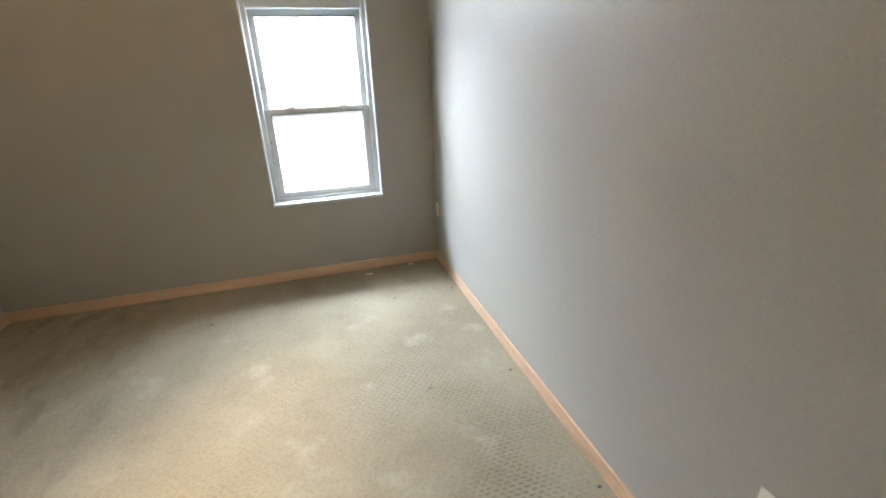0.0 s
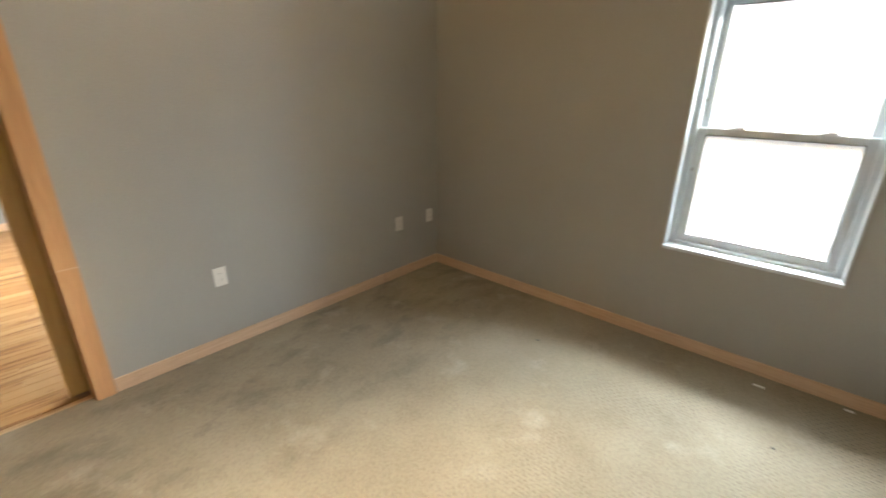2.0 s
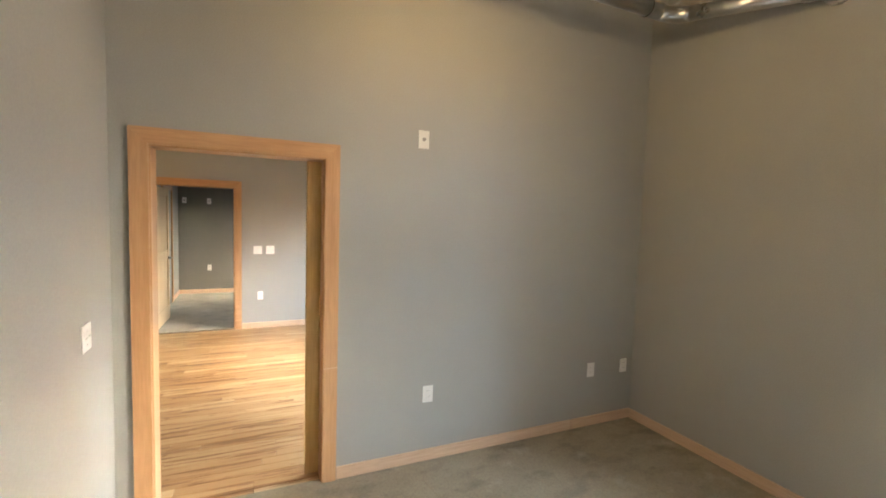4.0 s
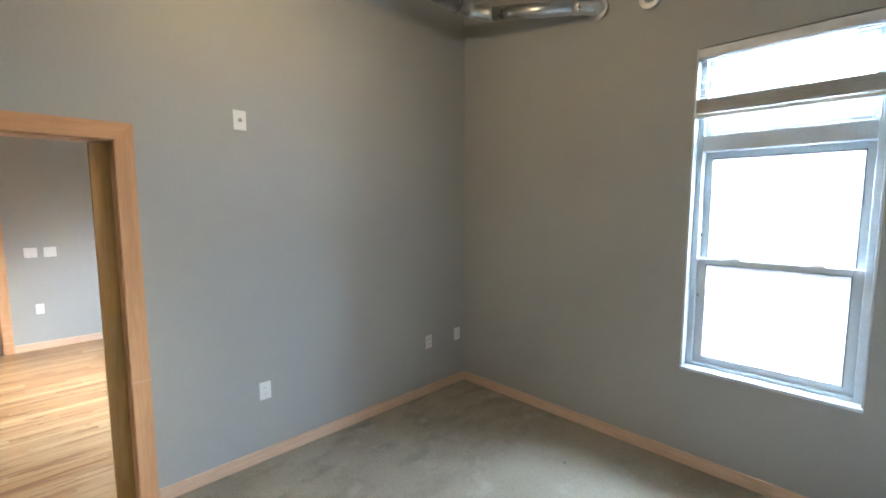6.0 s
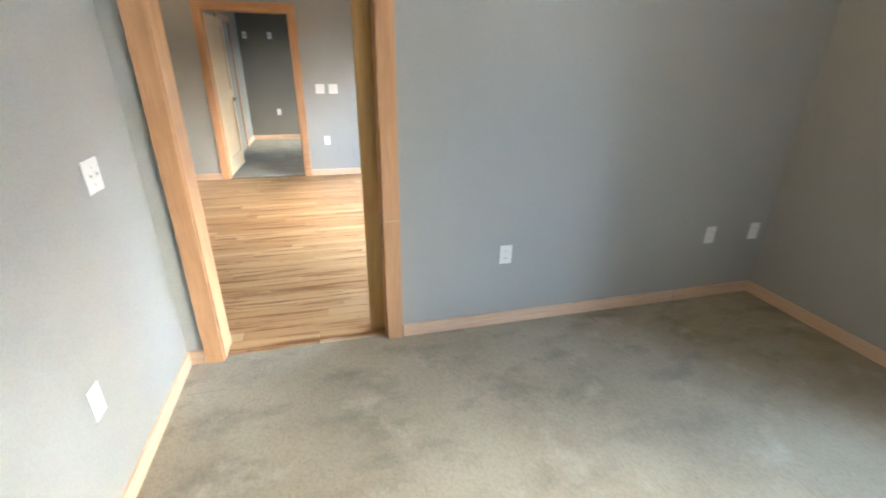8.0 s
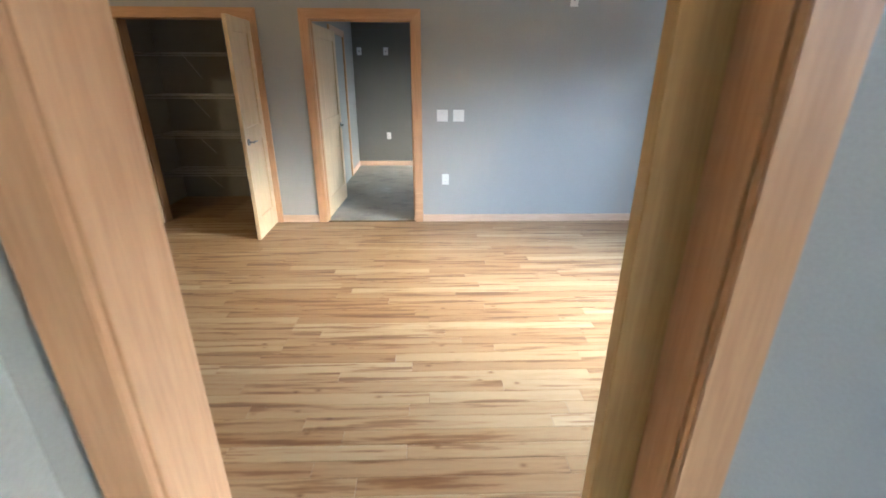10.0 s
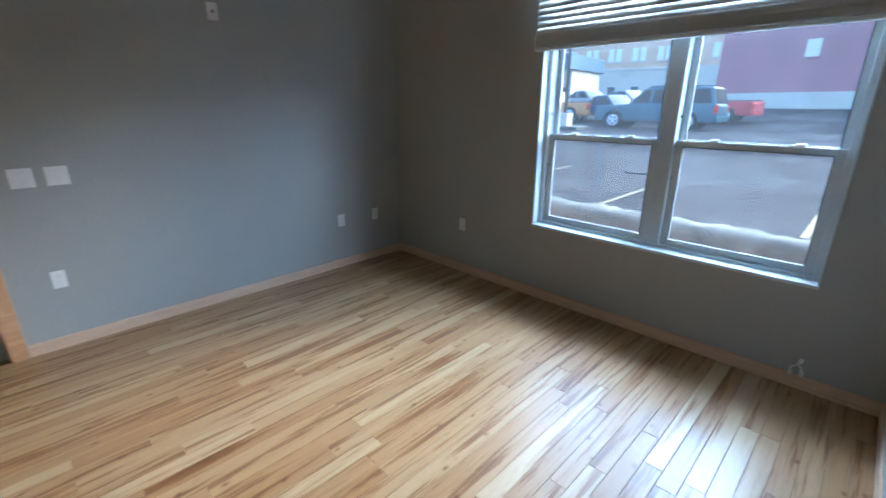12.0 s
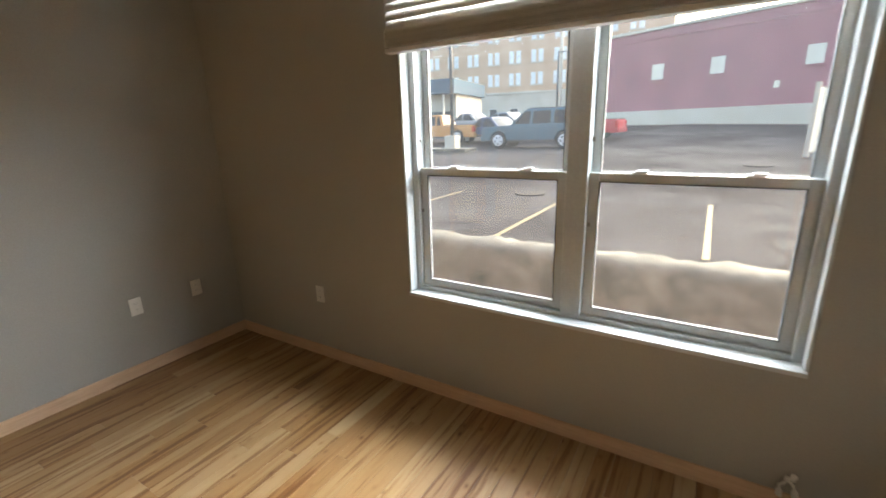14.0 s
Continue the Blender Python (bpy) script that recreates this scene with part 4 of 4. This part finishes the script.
red, L = building("brick_building", "long maroon painted brick building across the lot", (-11.0, 37.5), (16.0, 27.0), G - 0.05, 7.8, 12, M_MAROON)
box_part("plinth", (-0.03, -0.12, G - 0.04, L + 0.03, -0.002, 2.3), M_STONE, red, 0.02)
box_part("cornice", (-0.15, -0.15, 7.8, L + 0.15, 12.1, 8.0), M_STONE, red, 0.02)
box_part("roof_edge", (-0.05, -0.06, 7.2, L, -0.002, 7.3), M_MAROON, red)
for u in (6.2, 10.2, 15.3, 20.7):
    w = box_part("boarded_window", (u - 0.42, -0.04, 4.45, u + 0.42, -0.003, 5.5), M_BOARD, red, 0.01)
    box_part("sill", (u - 0.5, -0.1, 4.35, u + 0.5, -0.002, 4.445), M_MAROON, w)
box_part("sign_panel", (13.5, -0.03, 3.3, 13.8, -0.003, 3.7), M_BOARD, red)

tan, L = building("apartment_block", "five-storey tan brick block with paired windows", (-62, 66), (-8, 74), G - 0.05, 19.5, 14, M_TANBRICK)
box_part("stone_base", (-0.03, -0.2, G - 0.04, L + 0.03, -0.002, 6.5), M_STONE, tan, 0.02)
box_part("string_course", (-0.1, -0.32, 6.5, L + 0.1, -0.002, 6.85), M_STONE, tan, 0.03)
box_part("cornice", (-0.3, -0.5, 19.5, L + 0.3, 14.2, 20.2), M_STONE, tan, 0.05)
for fl in range(4):
    z = 7.9 + fl * 3.4
    for k in range(14):
        u = 2.2 + k * 3.65
        for dx in (-0.58, 0.58):
            w = box_part("window", (u + dx - 0.42, -0.06, z, u + dx + 0.42, -0.01, z + 1.9), M_BOARD, tan)
            box_part("pane", (u + dx - 0.33, -0.08, z + 0.1, u + dx + 0.33, -0.061, z + 0.92), M_SKYPAINTED, w)
            box_part("pane", (u + dx - 0.33, -0.08, z + 0.98, u + dx + 0.33, -0.061, z + 1.8), M_SKYPAINTED, w)
        box_part("sill", (u - 1.1, -0.14, z - 0.18, u + 1.1, -0.002, z - 0.01), M_STONE, tan)
for k in range(14):
    u = 2.2 + k * 3.65
    if k % 4 == 1:
        d = box_part("entrance", (u - 0.9, -0.26, G, u + 0.9, -0.201, 3.4), M_DARKGLASS, tan)
        box_part("awning", (u - 1.2, -1.1, 3.2, u + 1.2, -0.201, 4.2), M_AWNING, tan, 0.25)
    else:
        w = box_part("ground_floor_window", (u - 0.75, -0.26, 2.2, u + 0.75, -0.201, 4.3), M_BOARD, tan)
        box_part("pane", (u - 0.62, -0.28, 2.35, u + 0.62, -0.261, 4.15), M_DARKGLASS, w)
shop, L = building("shop_building", "low dark-fronted shop with flat canopy", (-43, 39.5), (-26.0, 42.0), G - 0.05, 5.3, 9, M_STONE)
box_part("canopy", (-0.1, -1.6, 5.0, L + 0.4, 9.2, 6.5), M_AWNING, shop, 0.03)
for k in range(4):
    tube_part("column", [(1.2 + k * 5.0, -1.3, G), (1.2 + k * 5.0, -1.3, 5.0)], 0.12, M_STONE, shop, 10)
for k in range(5):
    box_part("shop_window", (1.0 + k * 3.3, -0.03, 0.9, 3.4 + k * 3.3, -0.002, 3.2), M_DARKGLASS, shop)


def street_lamp(x, y, h, label):
    e = thing("street_lamp", label, "street lamp")
    g = ground_z(y)
    box_part("base", (x - 0.28, y - 0.28, g - 0.02, x + 0.28, y + 0.28, g + 0.75), M_STONE, e, 0.03)
    tube_part("pole", [(x, y, g + 0.7), (x, y, g + h)], [0.09, 0.06], M_DARKMETAL, e, 12)
    tube_part("arm", [(x, y, g + h - 0.1), (x + 0.9, y, g + h)], 0.035, M_DARKMETAL, e, 8)
    box_part("lamp_head", (x + 0.5, y - 0.16, g + h - 0.05, x + 1.2, y + 0.16, g + h + 0.08), M_BOARD, e, 0.03)


street_lamp(-11.9, 16.8, 7.5, "dark steel street lamp on a concrete foot")
street_lamp(-11.9, 33.0, 5.6, "dark steel street lamp beside the lot")
tube = thing("utility_pole", "grey wooden utility pole", "pole")
tube_part("pole", [(-12.6, 36.0, G - 0.05), (-12.6, 36.0, 9.5)], [0.17, 0.12], M_STONE, tube, 12)

# grey steel gate leaf by the lot's edge
e = thing("metal_gate", "pale grey steel gate leaf standing ajar", "gate", pose(1.35, 15.0, 0, 0, 0, 72))
box_part("post", (-0.06, -0.06, G - 0.02, 0.06, 0.06, G + 2.1), M_STONE, e, 0.01)
box_part("panel", (0.08, -0.02, G + 0.1, 2.3, 0.02, G + 1.95), M_BOARD, e, 0.01)
for x in (0.07, 0.8, 1.55, 2.27):
    box_part("stile", (x - 0.03, -0.035, G + 0.08, x + 0.03, 0.035, G + 2.0), M_STONE, e, 0.005)


# ---- parked vehicles ----
def hull(bm, pts, w0, w1, z0, z1, bevel):
    """A side outline (x, z) drawn out across y; its half width goes from w0 at z0 to w1 at z1."""
    sides = []
    for s in (-1, 1):
        sides.append([bm.verts.new((x, s * (w0 + (w1 - w0) * min(1.0, max(0.0, (z - z0) / (z1 - z0)))), z)) for x, z in pts])
    n = len(pts)
    bm.faces.new(sides[0])
    bm.faces.new(sides[1][::-1])
    for k in range(n):
        bm.faces.new((sides[0][k], sides[0][(k + 1) % n], sides[1][(k + 1) % n], sides[1][k]))
    bmesh.ops.recalc_face_normals(bm, faces=list(bm.faces))
    if bevel:
        bmesh.ops.bevel(bm, geom=list(bm.edges), offset=bevel, segments=3, profile=0.6, affect="EDGES")
    for f in bm.faces:
        f.smooth = True


def car(name, label, m, paint, length=5.2, width=1.95, height=1.75, kind="suv"):
    """Front at local -x; the ground at z = 0."""
    e = thing(name, label, "car", m)
    l, h, w = length / 2, height, width / 2
    r = 0.4 if kind != "sedan" else 0.33
    belt = h * (0.63 if kind != "sedan" else 0.62)
    hood = belt - (0.06 if kind != "sedan" else 0.1)
    fx, rx = -l + 0.95, l - (1.15 if kind != "sedan" else 0.95)     # axles
    deck = belt - 0.14 if kind == "sedan" else belt

    def arch(x):
        q = r + 0.07
        return [(x + q * math.cos(a), r + q * math.sin(a)) for a in [math.pi * k / 8 for k in range(9)] if r + q * math.sin(a) > 0.36]

    under = [(l - 0.12, 0.36)] + arch(rx) + arch(fx) + [(-l + 0.1, 0.36)]
    lower = [(-l, 0.5), (-l, hood - 0.2), (-l + 0.1, hood - 0.06), (-l * 0.42, hood + 0.02), (-l * 0.36, belt), (l * 0.55, belt), (l - 0.1, deck), (l, deck - 0.15), (l, 0.48)] + under
    bm = bmesh.new()
    hull(bm, lower, w, w - 0.05, belt - 0.25, belt, 0.018)
    part("body", bm, paint, e)
    ends = {"suv": (-l * 0.40, -l * 0.17, l - 0.28, l - 0.06), "pickup": (-l * 0.40, -l * 0.18, l * 0.12, l * 0.2), "sedan": (-l * 0.44, -l * 0.1, l * 0.42, l * 0.78)}[kind]
    a0, a1, b1, b0 = ends
    bm = bmesh.new()
    hull(bm, [(a0, belt - 0.02), (a1, h - 0.08), (b1, h - 0.08), (b0, belt - 0.02)], w - 0.06, w - 0.25, belt, h, 0.01)
    part("glasshouse", bm, M_CARGLASS, e, "dark tinted glass all round")
    bm = bmesh.new()
    hull(bm, [(a1 - 0.07, h - 0.10), (a1 + 0.12, h - 0.015), (0.5 * (a1 + b1), h), (b1 - 0.12, h - 0.012), (b1 + 0.07, h - 0.10)], w - 0.2, w - 0.27, h - 0.1, h, 0.012)
    part("roof", bm, paint, e)

    def post(nm, x0, x1, wide):
        for s in (-1, 1):
            bm = bmesh.new()
            q = []
            for x, z, i in ((x0, belt - 0.01, 0.052), (x1, h - 0.085, 0.215)):
                for dx in (-wide / 2, wide / 2):
                    for dy in (0.012, -0.03):
                        q.append(bm.verts.new((x + dx, s * (w - i + dy), z)))
            for f in ((0, 2, 3, 1), (4, 5, 7, 6), (0, 1, 5, 4), (2, 6, 7, 3), (0, 4, 6, 2), (1, 3, 7, 5)):
                bm.faces.new([q[k] for k in f])
            part(nm, bm, paint, e)

    post("front_pillar", a0 + 0.06, a1 + 0.03, 0.09)
    post("middle_pillar", 0.5 * (a1 + b1) * 0.4 + 0.02, 0.5 * (a1 + b1) * 0.4, 0.11) if kind != "suv" else post("middle_pillar", -l * 0.03, -l * 0.02, 0.11)
    if kind == "suv":
        post("rear_door_pillar", l * 0.36, l * 0.35, 0.15)
    post("rear_pillar", b0 - 0.1, b1 - 0.06, 0.18)
    if kind == "pickup":
        box_part("bed_rim", (l * 0.24, -w + 0.06, belt - 0.01, l - 0.05, w - 0.06, belt + 0.035), M_DARKMETAL, e, 0.01)
    for s in (-1, 1):
        box_part("mirror", (a0 + 0.16, s * (w + 0.08) - 0.1, belt + 0.02, a0 + 0.24, s * (w + 0.08) + 0.1, belt + 0.2), paint, e, 0.03)
        box_part("headlight", (-l - 0.012, s * (w - 0.28) - 0.2, hood - 0.36, -l + 0.14, s * (w - 0.28) + 0.2, hood - 0.17), M_HEADLIGHT, e, 0.02)
        box_part("tail_light", (l - 0.12, s * (w - 0.09) - 0.1, belt - 0.42, l + 0.012, s * (w - 0.09) + 0.1, belt - 0.08), M_TAIL, e, 0.02)
        for x in (-l * 0.03, l * 0.34):
            box_part("door_handle", (x + 0.06, s * (w + 0.01) - 0.012, belt - 0.2, x + 0.22, s * (w + 0.01) + 0.012, belt - 0.16), paint, e, 0.005)
        box_part("sill_trim", (fx + 0.55, s * (w - 0.02) - 0.03, 0.34, rx - 0.55, s * (w - 0.02) + 0.03, 0.44), M_DARKMETAL, e, 0.01)
    box_part("bumper", (-l - 0.06, -w + 0.04, 0.38, -l + 0.05, w - 0.04, 0.62), paint, e, 0.03)
    box_part("bumper", (l - 0.05, -w + 0.04, 0.38, l + 0.06, w - 0.04, 0.62), paint, e, 0.03)
    box_part("grille", (-l - 0.03, -w + 0.52, hood - 0.38, -l + 0.05, w - 0.52, hood - 0.16), M_DARKMETAL, e, 0.01)
    if kind == "suv":
        for s in (-1, 1):
            box_part("roof_rail", (-l * 0.1, s * (w - 0.32) - 0.02, h - 0.02, l - 0.5, s * (w - 0.32) + 0.02, h + 0.05), M_DARKMETAL, e, 0.01)
    for x in (fx, rx):
        for s in (-1, 1):
            bm = bmesh.new()
            add_tube(bm, [(x, s * (w - 0.27), r), (x, s * (w - 0.25), r), (x, s * (w - 0.05), r), (x, s * (w - 0.02), r)], [r * 0.9, r, r, r * 0.92], 24)
            wheel = part("wheel", bm, M_TYRE, e)
            bm = bmesh.new()
            for k in range(5):
                q = 2 * math.pi * k / 5 + 0.3
                add_tube(bm, [(x, s * (w - 0.012), r), (x + r * 0.6 * math.cos(q), s * (w - 0.012), r + r * 0.6 * math.sin(q))], [0.05, 0.06], 8)
            ring = [(x + r * 0.6 * math.cos(q), s * (w - 0.016), r + r * 0.6 * math.sin(q)) for q in [2 * math.pi * k / 24 for k in range(25)]]
            add_tube(bm, ring, 0.035, 8)
            part("rim", bm, M_HEADLIGHT, wheel, "bright five-spoke alloy rim")
    return e


car("parked_suv", "blue-grey long sport utility wagon parked on the lot", pose(-8.75, 20.1, G, 0, 0, 0), car_paint("slate_blue_paint", (0.035, 0.085, 0.115)), 5.5, 2.0, 1.88)
car("parked_pickup", "red pickup truck parked behind the wagon", pose(-8.2, 24.5, ground_z(24.5), 0, 0, -4), car_paint("red_paint", (0.42, 0.03, 0.04)), 5.4, 1.95, 1.7, "pickup")
car("parked_pickup", "orange-tan pickup truck parked by the lamp foot", pose(-16.2, 23.0, ground_z(23.0), 0, 0, 4), car_paint("orange_tan_paint", (0.45, 0.20, 0.06)), 5.2, 1.95, 1.75, "pickup")
car("parked_car", "dark blue hatchback parked beside the wagon", pose(-12.9, 23.2, ground_z(23.2), 0, 0, -25), car_paint("dark_blue_paint", (0.03, 0.05, 0.11)), 4.4, 1.8, 1.5, "sedan")
car("parked_car", "pale silver car in the far row", pose(-14.8, 29.5, ground_z(29.5), 0, 0, -20), car_paint("silver_paint", (0.14, 0.16, 0.18)), 4.6, 1.8, 1.5, "sedan")
car("parked_car", "white car in the far row", pose(-18.6, 31.0, ground_z(31.0), 0, 0, -20), car_paint("white_paint", (0.26, 0.26, 0.26)), 4.6, 1.8, 1.5, "sedan")

# ---- seams in the carpet ----
M_SEAM = two_scale("carpet_seam", (0.27, 0.225, 0.16), (0.33, 0.28, 0.205), 12, 200, 0.95, spec=0.1)
for x0, y0, x1, y1 in ((2.88, -1.735, 3.225, -1.685), (0.213, -2.046, 0.538, -2.0), (0.23, -1.40, 0.571, -1.297), (0.26, -3.69, 0.256, -3.50), (3.222, -2.6, 3.222, -1.5)):
    bm = bmesh.new()
    d = Vector((x1 - x0, y1 - y0, 0))
    pts = [(x0 + d.x * k / 16, y0 + d.y * k / 16 + 0.003 * noise.noise((k * 0.9, x0, y0)), 0.0035) for k in range(17)]
    add_tube(bm, pts, 0.0022, 6)
    part("carpet_seam", bm, M_SEAM, bpy.data.objects["floor_bedroom"])

# ---- small litter on the carpet ----
for x, y, s in ((2.60, -0.13, 0.028), (2.985, -0.05, 0.02)):
    bm = bmesh.new()
    add_box(bm, x - s, y - 0.008, 0.001, x + s, y + 0.008, 0.008, 0.002)
    tagged(part("paper_scrap", bm, M_PLASTIC), "small white scrap lying on the carpet", "litter")
for x, y in ((2.706, -1.70), (3.18, -1.70), (3.184, -0.623), (2.722, -0.629), (1.433, -0.561), (3.2, -2.5)):
    bm = bmesh.new()
    add_tube(bm, [(x - 0.008, y, 0.003), (x + 0.004, y + 0.004, 0.006), (x + 0.01, y, 0.003)], [0.004, 0.006, 0.003], 8)
    tagged(part("carpet_crumb", bm, M_SLOT), "dark crumb lying on the carpet", "litter")

# ---- floor planks of the living room ----
PW = (LE - LW) / 46
floor = tagged(box_part("floor_living", (-5.32, LS, -0.25, -0.0302, 0.0, -0.0085), M_SUBFLOOR), "natural hickory-toned laminate plank floor", "wood floor", kind="structure")
meshes = {}


def plank_mesh(n):
    if n not in meshes:
        bm = bmesh.new()
        le, c = n / 10, 0.0022
        b0 = [(-PW / 2 + 0.0008, 0.0004), (PW / 2 - 0.0008, 0.0004), (PW / 2 - 0.0008, le - 0.0004), (-PW / 2 + 0.0008, le - 0.0004)]
        t0 = [(-PW / 2 + c, c), (PW / 2 - c, c), (PW / 2 - c, le - c), (-PW / 2 + c, le - c)]
        a = [bm.verts.new((x, y, -0.008)) for x, y in b0]
        m = [bm.verts.new((x, y, -0.001)) for x, y in b0]
        t = [bm.verts.new((x, y, 0.0)) for x, y in t0]
        bm.faces.new(t)
        for k in range(4):
            q = (k + 1) % 4
            bm.faces.new((a[k], a[q], m[q], m[k]))
            bm.faces.new((m[k], m[q], t[q], t[k]))
        meshes[n] = finish("plank", bm, M_PLANK)
    return meshes[n]


rest_v, rest_f = [], []


def plank_rest(x, y0, y1, w=PW):
    i = len(rest_v)
    rest_v.extend([(x - w / 2 + 0.001, y0 + 0.001, 0.0), (x + w / 2 - 0.001, y0 + 0.001, 0.0), (x + w / 2 - 0.001, y1 - 0.001, 0.0), (x - w / 2 + 0.001, y1 - 0.001, 0.0)])
    rest_v.extend([(p[0], p[1], -0.008) for p in rest_v[i:i + 4]])
    rest_f.append((i, i + 1, i + 2, i + 3))
    for k in range(4):
        q = (k + 1) % 4
        rest_f.append((i + k, i + 4 + k, i + 4 + q, i + q))


rng = random.Random(11)
rows = 46
for r in range(-14, rows + 3):
    x = LW + (r + 0.5) * PW
    if x < LW:                      # closet floor and door linings
        if x > -5.3:
            plank_rest(x, -6.39 if x < LW - 0.13 else CL[0], -5.5)
            plank_rest(x, -5.5, -4.47 if x < LW - 0.13 else CL[1])
        continue
    if x > LE:             # the cased opening to the bedroom
        x0, x1 = x - PW / 2, min(x + PW / 2, -0.031)
        if x1 - x0 > 0.01:
            plank_rest((x0 + x1) / 2, D1[0], D1[0] + 0.5, x1 - x0)
            plank_rest((x0 + x1) / 2, D1[0] + 0.5, D1[1], x1 - x0)
        continue
    y = 0.0
    n = rng.randint(3, 14)
    while y > LS + 0.15:
        n = min(n, round((y - LS) * 10))
        y -= n / 10
        if y > -6.2:
            o = new("plank", plank_mesh(n))
            o.parent = floor
            o.location = (x, y, 0.0)
        else:
            plank_rest(x, y, y + n / 10)
        n = rng.choice((8, 9, 11, 12, 13, 14))
me = bpy.data.meshes.new("plank_rest")
me.from_pydata(rest_v, [], rest_f)
me.materials.append(M_PLANK)
o = tagged(new("plank_rest", me), kind="stuff")
o.parent = floor
